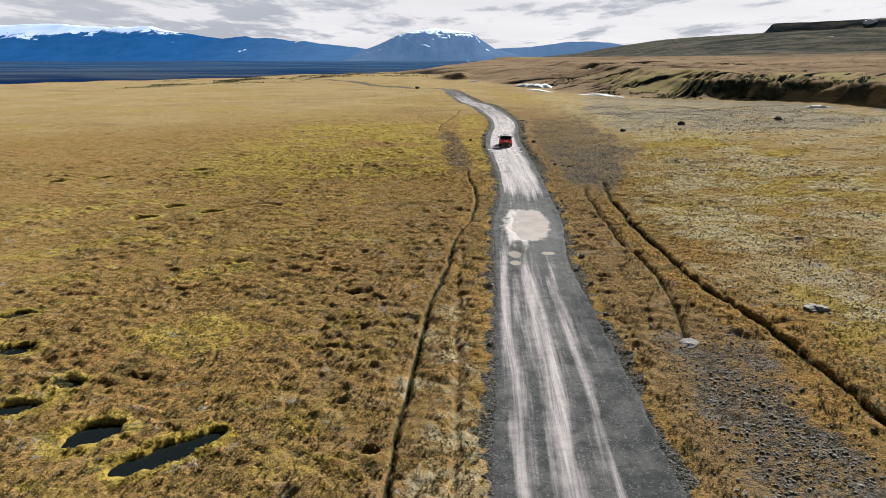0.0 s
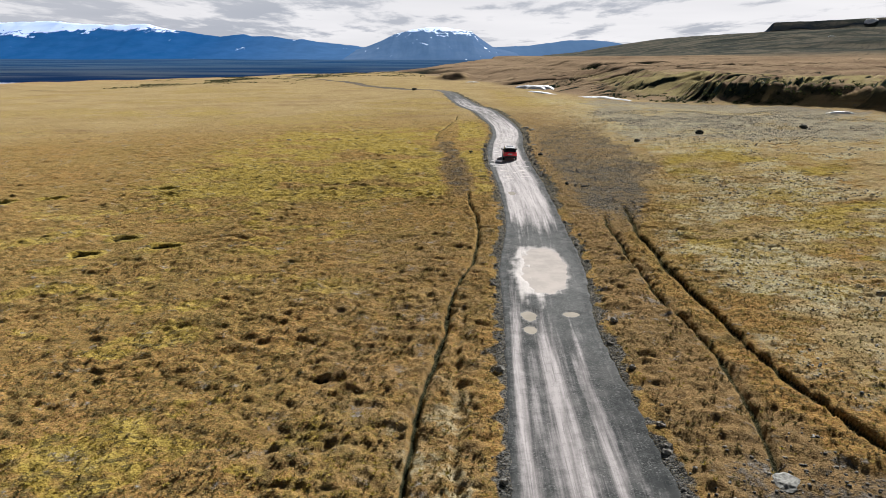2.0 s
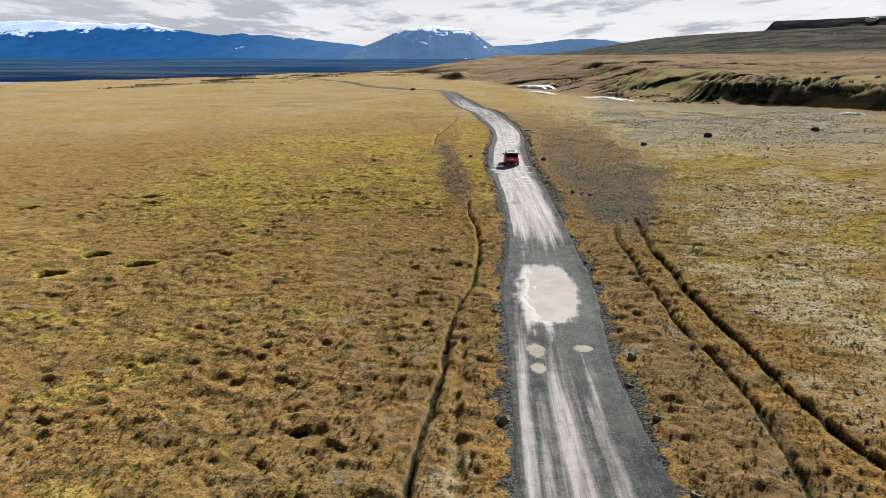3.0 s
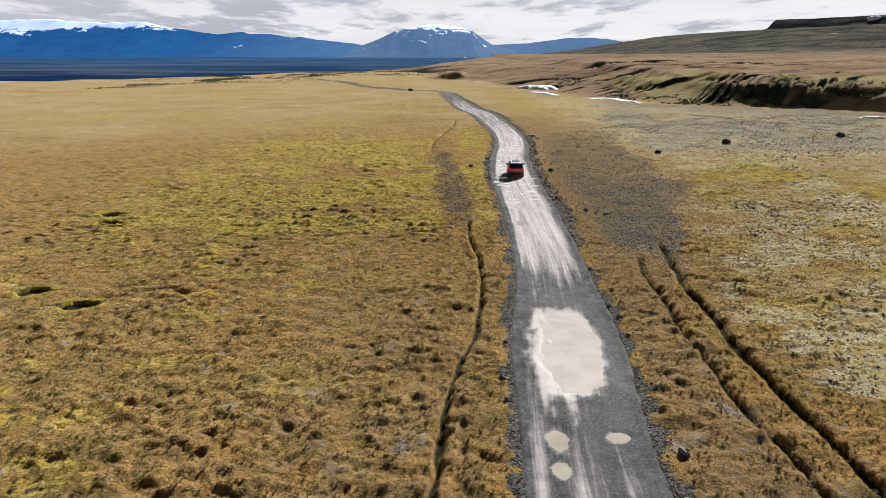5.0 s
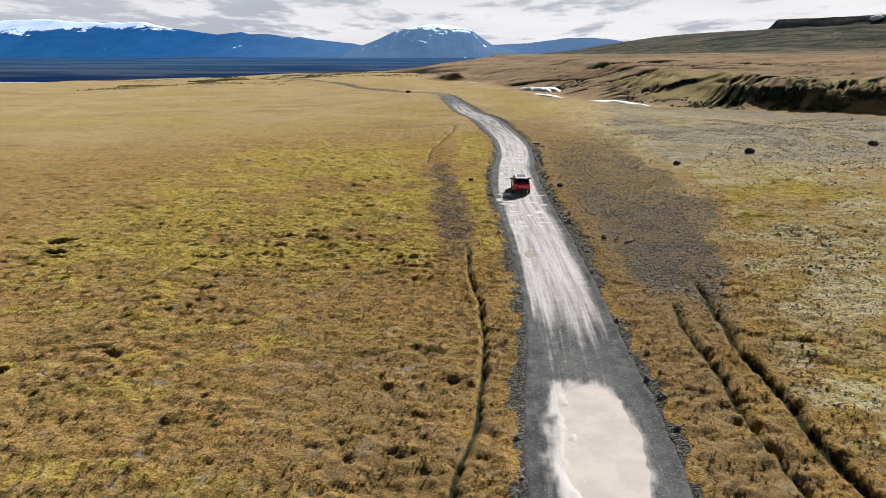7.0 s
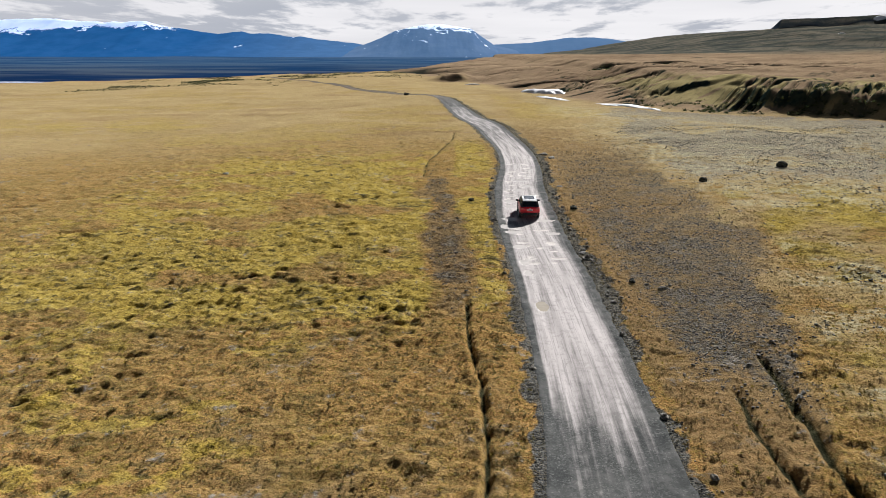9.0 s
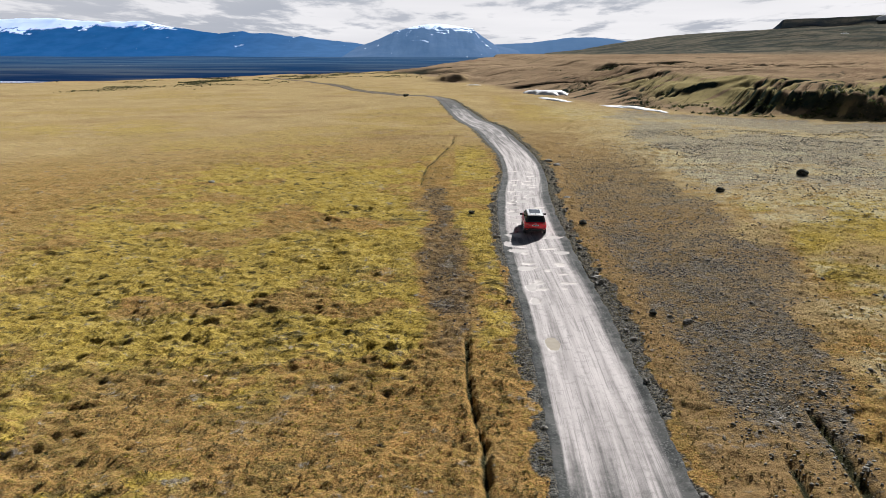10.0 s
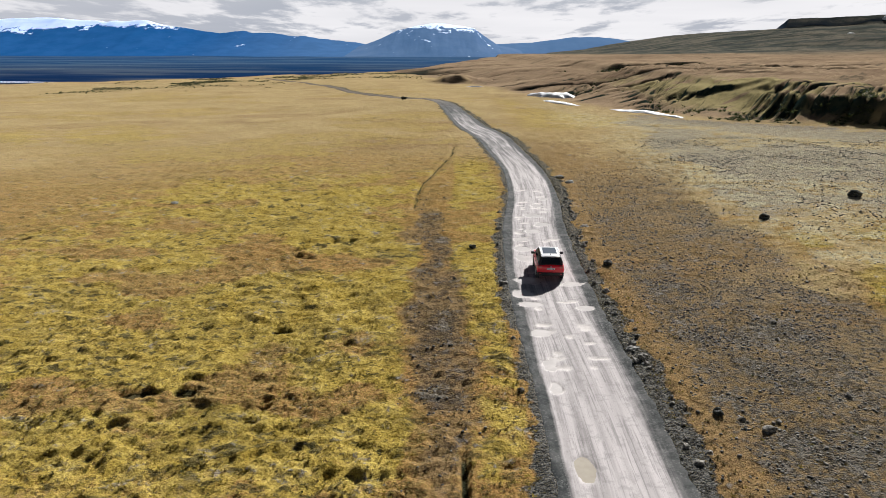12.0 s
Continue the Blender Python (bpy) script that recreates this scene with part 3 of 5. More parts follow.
    # steep bank faces darkened: their shade is put into the colour
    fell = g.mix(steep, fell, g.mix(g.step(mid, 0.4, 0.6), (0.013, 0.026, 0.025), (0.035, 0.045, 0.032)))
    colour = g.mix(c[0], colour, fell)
    # dark green of scrub, with gully and bank shade put into the colour
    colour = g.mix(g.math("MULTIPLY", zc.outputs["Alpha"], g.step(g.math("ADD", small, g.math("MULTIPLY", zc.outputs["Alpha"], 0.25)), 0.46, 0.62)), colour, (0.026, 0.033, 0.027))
    high = g.mix(g.step(streak, 0.40, 0.60), (0.060, 0.066, 0.060), (0.150, 0.134, 0.104))
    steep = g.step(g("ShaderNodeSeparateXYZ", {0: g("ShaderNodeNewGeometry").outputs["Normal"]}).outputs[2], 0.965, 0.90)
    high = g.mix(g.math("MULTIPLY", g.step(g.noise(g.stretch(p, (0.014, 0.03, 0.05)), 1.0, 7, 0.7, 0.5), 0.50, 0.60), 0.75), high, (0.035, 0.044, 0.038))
    high = g.mix(g.math("MULTIPLY", g.step(rill_shade, 0.52, 0.60), 0.5), high, (0.045, 0.050, 0.046))
    # steep cap made darker, with a blue haze tint put into its colour
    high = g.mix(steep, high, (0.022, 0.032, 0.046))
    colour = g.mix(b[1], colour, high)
    # low plain with blue haze painted into its colour, paler farther off
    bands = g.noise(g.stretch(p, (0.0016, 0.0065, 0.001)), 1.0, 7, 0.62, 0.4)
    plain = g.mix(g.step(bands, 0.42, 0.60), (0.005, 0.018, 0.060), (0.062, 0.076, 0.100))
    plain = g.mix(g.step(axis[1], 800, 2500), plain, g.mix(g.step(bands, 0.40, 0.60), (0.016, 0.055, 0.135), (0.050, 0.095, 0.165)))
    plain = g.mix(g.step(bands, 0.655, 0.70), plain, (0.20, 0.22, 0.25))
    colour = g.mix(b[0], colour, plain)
    relief = g.math("ADD", g.math("MULTIPLY", grain, 0.55), small)
    relief = g.math("ADD", relief, g.math("MULTIPLY", g.math("MULTIPLY", g.math("ADD", pebbles.outputs["Distance"], flakes.outputs["Distance"]), -0.5), g.math("MAXIMUM", g.math("MAXIMUM", a[0], c[1]), b[2])))
    fuzz = g.math("MULTIPLY", g.math("SUBTRACT", 1.0, b[0]), g.math("MULTIPLY", 0.28, g.math("SUBTRACT", 1.0, g.math("MAXIMUM", b[1], c[0]))))
    finish(g, colour, 1.0, relief, 0.12, 0.95, **{"Specular IOR Level": 0.0, "Sheen Weight": fuzz, "Sheen Roughness": 0.25, "Sheen Tint": (1.0, 0.78, 0.36, 1.0)})
    return m


def road_material():
    m, g = material("silty_gravel")
    p = g("ShaderNodeNewGeometry").outputs["Position"]
    lane = g.attribute("lane").outputs["Color"]
    mask = g("ShaderNodeSeparateColor", {0: g.attribute("cover").outputs["Color"]}).outputs
    streaks = g.noise(g.stretch(lane, (0.11, 2.6, 1)), 1.0, 6, 0.6, 0.25)
    thin = g.noise(g.stretch(lane, (0.22, 9.0, 1)), 1.0, 6, 0.7, 0.3)
    mottle, grain = g.noise(p, 1.6, 6, 0.7), g.noise(p, 22.0, 4, 0.7)
    stones = g("ShaderNodeTexVoronoi", {"Vector": p, "Scale": 17.0})
    tone = g("ShaderNodeSeparateColor", {0: stones.outputs["Color"]}).outputs[0]
    gravel = g.mix(g.step(tone, 0.2, 1.0), (0.036, 0.039, 0.039), (0.098, 0.101, 0.099))
    gravel = g.mix(g.step(mottle, 0.35, 0.7), gravel, (0.066, 0.069, 0.069))
    gravel = g.mix(g.math("MULTIPLY", g.step(g.noise(p, 0.45, 4, 0.6), 0.42, 0.62), 0.6), gravel, (0.125, 0.124, 0.120))
    gravel = g.mix(g.math("MULTIPLY", g.step(tone, 0.90, 0.95), 0.5), gravel, (0.19, 0.187, 0.182))
    gravel = g.mix(g.math("MULTIPLY", g.step(g.noise(p, 1.1, 5, 0.7), 0.48, 0.62), 0.6), gravel, (0.030, 0.034, 0.035))
    silt = g.mix(g.step(streaks, 0.3, 0.7), (0.37, 0.34, 0.335), (0.53, 0.49, 0.485))
    silt = g.mix(g.math("MULTIPLY", g.step(thin, 0.52, 0.62), 0.58), silt, (0.20, 0.188, 0.185))
    silt = g.mix(g.math("MULTIPLY", g.step(g.noise(p, 2.6, 6, 0.7), 0.50, 0.64), 0.45), silt, (0.27, 0.25, 0.245))
    amount = g.math("ADD", mask[0], g.math("MULTIPLY", g.math("SUBTRACT", streaks, 0.5), 1.35))
    amount = g.math("ADD", amount, g.math("MULTIPLY", g.math("SUBTRACT", mottle, 0.5), 0.5))
    colour = g.mix(g.step(amount, 0.18, 0.95), gravel, silt)
    colour = g.mix(mask[2], colour, g.mix(g.step(grain, 0.3, 0.7), (0.54, 0.50, 0.475), (0.70, 0.655, 0.63)))
    colour = g.mix(g.math("MULTIPLY", mask[1], g.step(g.math("ADD", g.math("MULTIPLY", streaks, 0.6), g.math("MULTIPLY", mottle, 0.4)), 0.57, 0.42)), colour, g.mix(g.step(tone, 0.3, 1.0), (0.055, 0.058, 0.057), (0.11, 0.113, 0.11)))
    along = g("ShaderNodeSeparateXYZ", {0: lane}).outputs[0]
    colour = g.mix(g.math("MULTIPLY", g.step(along, 225, 262), 0.85), colour, g.mix(g.step(mottle, 0.3, 0.7), (0.13, 0.10, 0.078), (0.19, 0.15, 0.115)))
    rough = g.math("SUBTRACT", 0.95, g.math("MULTIPLY", mask[1], 0.15))
    relief = g.math("ADD", g.math("MULTIPLY", thin, 0.8), g.math("MULTIPLY", grain, 0.6))
    relief = g.math("ADD", relief, g.math("MULTIPLY", stones.outputs["Distance"], -0.25))
    finish(g, colour, rough, relief, 0.02, 0.45, **{"Specular IOR Level": 0.06})
    return m


def plain_material(name, dark, light, scale, rough=0.85, bump=0.01, strength=0.5, **more):
    m, g = material(name)
    p = g("ShaderNodeTexCoord").outputs["Object"]
    n, fine = g.noise(p, scale, 5, 0.6), g.noise(p, scale * 6, 4, 0.6)
    colour = g.mix(g.step(g.math("ADD", g.math("MULTIPLY", n, 0.7), g.math("MULTIPLY", fine, 0.3)), 0.35, 0.65), dark, light)
    finish(g, colour, rough, fine, bump, strength, **more)
    return m


def stone_material(name, dark, light):
    m, g = material(name)
    p = g("ShaderNodeNewGeometry")
    tone = g.mix(p.outputs["Random Per Island"], dark, light)
    n = g.noise(p.outputs["Position"], 9.0, 5, 0.65)
    finish(g, g.mix(g.step(n, 0.35, 0.7), tone, dark), 0.92, n, 0.02, 0.6)
    return m


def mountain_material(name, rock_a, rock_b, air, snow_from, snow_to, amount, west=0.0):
    """Rock with blue distance haze put into colour and glow, and snow above a line that sinks towards the west."""
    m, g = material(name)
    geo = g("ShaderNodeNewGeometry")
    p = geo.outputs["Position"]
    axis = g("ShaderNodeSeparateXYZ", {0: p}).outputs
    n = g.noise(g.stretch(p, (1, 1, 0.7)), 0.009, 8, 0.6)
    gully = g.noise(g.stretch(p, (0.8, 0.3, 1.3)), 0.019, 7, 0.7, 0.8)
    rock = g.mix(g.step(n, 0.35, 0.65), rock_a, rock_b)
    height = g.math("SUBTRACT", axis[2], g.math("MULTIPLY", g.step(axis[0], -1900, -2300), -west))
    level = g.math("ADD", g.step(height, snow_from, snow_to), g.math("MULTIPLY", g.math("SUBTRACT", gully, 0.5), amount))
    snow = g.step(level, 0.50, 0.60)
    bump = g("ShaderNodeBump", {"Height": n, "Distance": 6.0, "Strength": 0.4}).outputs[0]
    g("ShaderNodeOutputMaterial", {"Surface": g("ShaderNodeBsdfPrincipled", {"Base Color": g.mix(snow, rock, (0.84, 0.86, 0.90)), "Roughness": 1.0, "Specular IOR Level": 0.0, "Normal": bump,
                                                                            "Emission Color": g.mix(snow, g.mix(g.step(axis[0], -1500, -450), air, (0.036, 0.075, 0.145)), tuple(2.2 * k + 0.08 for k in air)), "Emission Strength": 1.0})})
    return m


def water_material(name, base, rough):
    m, g = material(name)
    p = g("ShaderNodeNewGeometry").outputs["Position"]
    n = g.noise(p, 0.8, 5, 0.65)
    ripple = g.noise(g.stretch(p, (6, 3, 1)), 1.0, 2, 0.5)
    dark = tuple(0.84 * k for k in base)
    finish(g, g.mix(g.step(n, 0.35, 0.65), dark, base), rough, ripple, 0.001, 0.2, **{"IOR": 1.33, "Specular IOR Level": 0.5})
    return m


GROUND, GRAVEL = ground_material(), road_material()
MILKY = water_material("milky_water", (0.64, 0.60, 0.58), 0.06)
CREAM = water_material("cream_silt_water", (0.60, 0.54, 0.495), 0.05)
BEIGE = water_material("beige_silt_water", (0.44, 0.395, 0.33), 0.05)
PEAT = water_material("peat_water", (0.010, 0.014, 0.014), 0.03)
STONE = stone_material("basalt_stone", (0.050, 0.048, 0.042), (0.27, 0.25, 0.21))
PALE_STONE = stone_material("pale_stone", (0.12, 0.12, 0.11), (0.42, 0.41, 0.37))
BOULDER = plain_material("dark_boulder", (0.018, 0.022, 0.018), (0.06, 0.062, 0.05), 2.0, 0.9, 0.05, 0.8)
SNOW = plain_material("old_snow", (0.66, 0.68, 0.72), (0.82, 0.83, 0.85), 0.6, 0.7, 0.05, 0.4)
# rock tones are tinted blue for haze, and the air tone is emitted
RANGE = mountain_material("hazy_snowy_rock", (0.006, 0.035, 0.10), (0.014, 0.05, 0.13), (0.006, 0.042, 0.125), 84, 166, 2.9, 26)
TABLE_ROCK = mountain_material("hazy_grey_rock", (0.045, 0.065, 0.11), (0.065, 0.085, 0.125), (0.032, 0.066, 0.130), 62, 165, 3.4)
FAR_ROCK = mountain_material("far_hazy_rock", (0.04, 0.065, 0.11), (0.05, 0.075, 0.12), (0.038, 0.070, 0.130), 60, 150, 1.6)

# ---- ground: one sheet to the horizon ----
# a fan of columns that widens with distance, and coarse ones out to both sides
ahead = stations(16.0, ((0.14, 80, 1.0), (0.14, 230, 1.005), (0.9, 345, 1.006), (1.5, 4700, 1.017)))
ys = np.array([-500, -250, -120, -60, -30, -15, -5, 2, 8, 12, 14, 15.2] + ahead)
fan = np.linspace(-1, 1, 621)
fan = fan * (0.72 + 0.28 * fan * fan)
beyond = np.array(stations(0, ((1.2, 3600, 1.32),))[1:])
reach = 0.70 * np.maximum(ys, 16.0) + 5.0
gx = np.concatenate([2 - reach[:, None] - beyond[None, ::-1], 2 + reach[:, None] * fan[None], 2 + reach[:, None] + beyond[None]], 1)
gy = np.repeat(ys[:, None], gx.shape[1], 1)
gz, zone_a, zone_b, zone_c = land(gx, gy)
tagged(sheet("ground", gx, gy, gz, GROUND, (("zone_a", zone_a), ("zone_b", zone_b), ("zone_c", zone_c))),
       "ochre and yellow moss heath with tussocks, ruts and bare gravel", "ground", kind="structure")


# ---- road ----
# filled potholes without open water, strewn over both wheel tracks
rnd = random.Random(12)
PATCHES = [(rnd.choice((-1.3, -1.0, 0.3, 0.9)) + rnd.uniform(-0.35, 0.35), rnd.uniform(86, 128), rnd.uniform(0.2, 0.55), rnd.uniform(0.18, 0.4)) for k in range(64)]
PUDDLE_LEVEL = [float(base_height(np.array([p[0]]), np.array([p[1]]))[0]) + 0.01 for p in PUDDLES]


def road_height(u, v):
    """Height, mask and plan place for v metres to the right of the middle at u metres north."""
    slope = curve(ROAD, u + 0.5) - curve(ROAD, u - 0.5)
    length = np.sqrt(1 + slope * slope)
    x, y = curve(ROAD, u) + v / length, u - v * slope / length
    half = curve(ROAD_HALF, u)
    e = np.abs(v) / half
    z = base_height(x, y) + 0.05 * (1 - e * e)
    for at, wide, deep in ((-1.15, 0.42, 0.05), (0.55, 0.42, 0.05), (-0.3, 0.25, 0.02), (1.4, 0.3, 0.025)):
        z = z - deep * np.exp(-((v - at - (fbm(u * 0 + at, u, 14, 3, 83) - 0.5) * 0.9) / wide) ** 2) * (0.4 + 1.2 * fbm(v * 0 + at, u, 7, 3, 81))
    z = z + (fbm(x, y, 1.2, 3, 84) - 0.5) * 0.022 + (fbm(x, y, 0.42, 2, 85) - 0.5) * 0.05 * smooth(e, 0.6, 0.9)
    z = z + 0.10 * smooth(e, 0.82, 1.0) * fbm(x, y, 0.9, 3, 86) - 0.35 * smooth(e, 1.02, 1.22)
    wet, rim = np.zeros_like(x), np.zeros_like(x)
    for k, (px, py, a, b, deep) in enumerate(PUDDLES):
        near = (np.abs(x - px) < a * 3 + 1) & (np.abs(y - py) < b * 3 + 1)
        if near.any():
            lean = float(curve(ROAD, np.array([py + 0.5]))[0] - curve(ROAD, np.array([py - 0.5]))[0]) if a > 1.2 else 0.0
            across = x[near] - px - lean * (y[near] - py)
            r = np.hypot(across / a, (y[near] - py) / b) + (fbm(x[near], y[near], max(0.4, 0.8 * a), 5, 90 + k, 0.55) - 0.5) * (0.42 if a > 1.2 else 0.55 if py < 80 else 1.0)
            film = smooth(-across, -0.2, 1.2) if a > 1.2 else 0.0
            smear = (fbm(v[near] * 2.0, u[near] * 0.45, 1.0, 4, 190 + k) - 0.5) * (0.25 + 0.7 * film if a > 1.2 else 0.35)
            mud = smooth(fbm(v[near] * 1.6, u[near] * 0.8, 0.55, 4, 96), 0.44, 0.72) * film
            bed = PUDDLE_LEVEL[k] + 0.012 * (r - 1)
            calm = 1 - smooth(r, 1.15, 1.7)
            z[near] = z[near] * (1 - calm) + bed * calm - deep * (1 - smooth(r, 0.5, 1.1)) * (1 - 0.9 * mud)
            rim[near] = np.maximum(rim[near], (0.45 if a < 1.2 and py < 80 else 0.85 if a > 1.2 else 1.0) * (1 - smooth(r + smear - 0.22 * film, 0.86, 1.06 + 0.12 * film)))
            if a > 1.2:
                wet[near] = np.maximum(wet[near], 1 - smooth(r, 1.3, 1.9))
    for k, (pv, pu, a, b) in enumerate(PATCHES):
        near = (np.abs(v - pv) < a * 2) & (np.abs(u - pu) < b * 2.5)
        if near.any():
            r = np.hypot((v[near] - pv) / a, (u[near] - pu) / b) + (fbm(x[near], y[near], 0.5, 3, 150) - 0.5) * 0.9
            rim[near] = np.maximum(rim[near], 0.97 * (1 - smooth(r, 0.7, 1.15)))
            z[near] -= 0.03 * (1 - smooth(r, 0.4, 1.2))
    # wet ground round the large puddle and dry pale silt elsewhere
    wet = np.maximum(wet, (1 - smooth(np.abs(u - 53 + 2 * v), 7, 13)) * 0.95) * (1 - rim) * (1 - 0.45 * smooth(-v, 0.0, 1.2))
    wheel = np.exp(-((v + 1.1) / 0.55) ** 2) + np.exp(-((v - 0.45) / 0.55) ** 2)
    south = 1 - smooth(u, 44, 56)
    sway = (fbm(v * 0 + 5.0, u, 8, 3, 89) - 0.5) * 0.5
    lanes = np.exp(-((v + 2.0 + sway) / 0.40) ** 2) + np.exp(-((v + 0.45 + sway) / 0.60) ** 2) + 0.85 * np.exp(-((v - 1.0 + sway) / 0.27) ** 2)
    wheel = wheel * (1 - south) + lanes * south
    north = smooth(u, 60, 72)
    stray = (fbm(v * 0 + 2.0, u, 9, 4, 87) - 0.5) * 1.1
    stray_left = (fbm(v * 0 + 7.0, u, 11, 4, 88) - 0.5) * 0.8
    pale = (0.20 - 0.10 * south + (0.34 + 0.30 * south) * np.clip(wheel, 0, 1)) * (1 - north) + north * (0.92 - 0.75 * smooth(v + 0.5 * stray, 1.4, 2.15) - 0.85 * smooth(-v + 0.6 * stray_left, 1.7, 2.15))
    pale = pale * (1 - 0.4 * smooth(u, 132, 160)) * (1 - 0.9 * smooth(u, 200, 250)) * (1 - smooth(e, 0.8, 1.0)) + 0.25 * (stray - stray_left)
    pale = pale * (1 - 0.6 * wet)
    cover = np.stack([pale, wet, rim, np.ones_like(x)], -1)
    return x, y, z, cover


us = np.array(spread(-12, 14, 1.0, 1.0, 14) + spread(15, 112, 0.13, 1.012, 425))
vs = np.linspace(-1.25, 1.25, 53)
ru, re = np.meshgrid(us, vs, indexing="ij")
rv = re * curve(ROAD_HALF, ru)
rx, ry, rz, cover = road_height(ru, rv)
lane = np.stack([ru, rv, np.zeros_like(ru), np.ones_like(ru)], -1)
road = sheet("road", rx, ry, rz, GRAVEL, (("cover", cover), ("lane", lane)))
road.data.flip_normals()
tagged(road, "grey gravel track with pale silty wheel tracks and potholes", "road", kind="structure")


def flat_disc(name, x, y, a, b, z, mat, label, category, turn=0.0, seed=0):
    """A level water surface with an uneven outline."""
    bm = bmesh.new()
    ring = []
    for k in range(40):
        t = 2 * math.pi * k / 40
        r = 1.0 + 0.16 * math.sin(2 * t + seed) + 0.10 * math.sin(3 * t + 2.3 * seed) + 0.07 * math.sin(5 * t + 1.1 * seed)
        ring.append(bm.verts.new((a * r * math.cos(t), b * r * math.sin(t), 0)))
    bm.faces.new(ring)
    me = bpy.data.meshes.new(name)
    bm.to_mesh(me)
    bm.free()
    me.materials.append(mat)
    ob = new(name, me)
    ob.matrix_world = pose(x, y, z, 0, 0, turn)
    return tagged(ob, label, category, kind="structure")


def ground_at(x, y):
    return float(land(np.array([x]), np.array([y]))[0][0])


for k, (px, py, a, b, deep) in enumerate(PUDDLES):
    flat_disc("puddle", px, py, a * 1.22, b * (1.22 if a < 1.5 else 1.12), PUDDLE_LEVEL[k] - deep * 0.3, CREAM if a > 1.5 else BEIGE if py < 80 else MILKY, "milky silt-filled puddle in a gravel track", "puddle", -5.5 if a > 1.5 else 0.0, seed=k)
for k, (px, py, a, b, turn) in enumerate(POOLS):
    low = float(base_height(np.array([px]), np.array([py]))[0]) - (0.07 if py < 45 else 0.18)
    flat_disc("bog_pool", px, py, a * 1.35, b * 1.45, low, PEAT, "dark peaty pool sunk in yellow moss", "pool", turn, seed=k)


# ---- far mountains ----
def mountain(name, profile, y, depth, mat, label, rugged, seed, sharp=1.0):
    """A ridge along x at distance y whose crest follows a few (x, height) points, with gullied flanks."""
    x0, x1 = profile[0][0], profile[-1][0]
    gx, gy = np.meshgrid(np.linspace(x0, x1, 220), np.linspace(-1, 1, 70))
    crest = np.interp(gx, [p[0] for p in profile], [p[1] for p in profile])
    crest = crest + (fbm(gx, gx * 0 + seed, 160, 4, seed, 0.5) - 0.5) * rugged * 2.2
    flank = np.clip(1 - np.abs(gy) ** sharp, 0, 1)
    cut = 1 - 0.55 * (1 - flank) * fbm(gx, gy * depth * 0.25, 130, 5, seed + 3)
    z = -45 + (crest + 45) * flank * cut + (fbm(gx, gy * depth, 90, 2, seed + 5) - 0.5) * rugged * 0.7 * flank
    return tagged(sheet(name, gx, y + gy * depth, z, mat), label, "mountain", kind="structure")


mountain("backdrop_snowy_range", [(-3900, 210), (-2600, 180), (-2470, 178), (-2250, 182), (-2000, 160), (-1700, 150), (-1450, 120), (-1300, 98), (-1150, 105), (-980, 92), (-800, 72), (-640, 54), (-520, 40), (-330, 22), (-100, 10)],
         4200, 700, RANGE, "distant mountain range in painted blue haze, with snow along its top", 16, 3)
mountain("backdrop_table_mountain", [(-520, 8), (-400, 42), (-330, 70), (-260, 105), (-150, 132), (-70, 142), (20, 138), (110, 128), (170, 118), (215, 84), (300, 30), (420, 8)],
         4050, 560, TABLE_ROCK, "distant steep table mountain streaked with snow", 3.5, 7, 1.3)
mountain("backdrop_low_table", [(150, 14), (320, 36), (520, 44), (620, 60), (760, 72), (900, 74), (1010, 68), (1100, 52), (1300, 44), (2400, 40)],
         4250, 500, FAR_ROCK, "distant low tableland in painted blue haze", 5, 11, 1.5)


# ---- things ----
def link(name, bm, mat, parent=None, label="", shade=False):
    me = bpy.data.meshes.new(name)
    bm.normal_update()
    bm.to_mesh(me)
    bm.free()
    me.materials.append(mat)
    if shade:
        me.polygons.foreach_set("use_smooth", np.ones(len(me.polygons), dtype=bool))
    ob = new(name, me)
    if parent is not None:
        ob.parent = parent
    if label:
        ob["label"] = label
    return ob


def rock_mesh(name, size, seed, mat, flat=0.65, levels=3):
    bm = bmesh.new()
    bmesh.ops.create_icosphere(bm, subdivisions=levels, radius=1.0)
    for v in bm.verts:
        p = v.co * 1.3 + Vector((seed * 3.7, seed * 1.3, 0))
        r = 1 + 0.45 * noise.noise(p) + 0.2 * noise.noise(p * 2.7) + 0.08 * noise.noise(p * 7)
        v.co = Vector((v.co.x * r, v.co.y * r * 0.85, v.co.z * r * flat)) * size
    return link(name, bm, mat)


def place(ob, x, y, sink=0.1, turn=0.0):
    ob.matrix_world = pose(x, y, ground_at(x, y) + sink, 0, 0, turn)
    return ob


BOULDERS = [(42.0, 121.7, 0.62, "large dark mossy boulder on a gravel flat"), (-9.4, 256.5, 0.8, "lone dark boulder beside the far track"), (29.7, 113.8, 0.45, "flat dark boulder among pale lichen"),
            (61.0, 126.0, 0.6, "dark boulder on a gravel flat"), (4.3, 106.7, 0.28, "dark stone beside the gravel track"), (13.4, 101.3, 0.32, "low dark rock in brown scree"), (13.5, 81.8, 0.24, "dark rock in brown scree")]
for k, (bx, by, size, label) in enumerate(BOULDERS):
    tagged(place(rock_mesh("boulder", size, k + 1, BOULDER), bx, by, size * 0.3, 40 * k), label, "boulder")
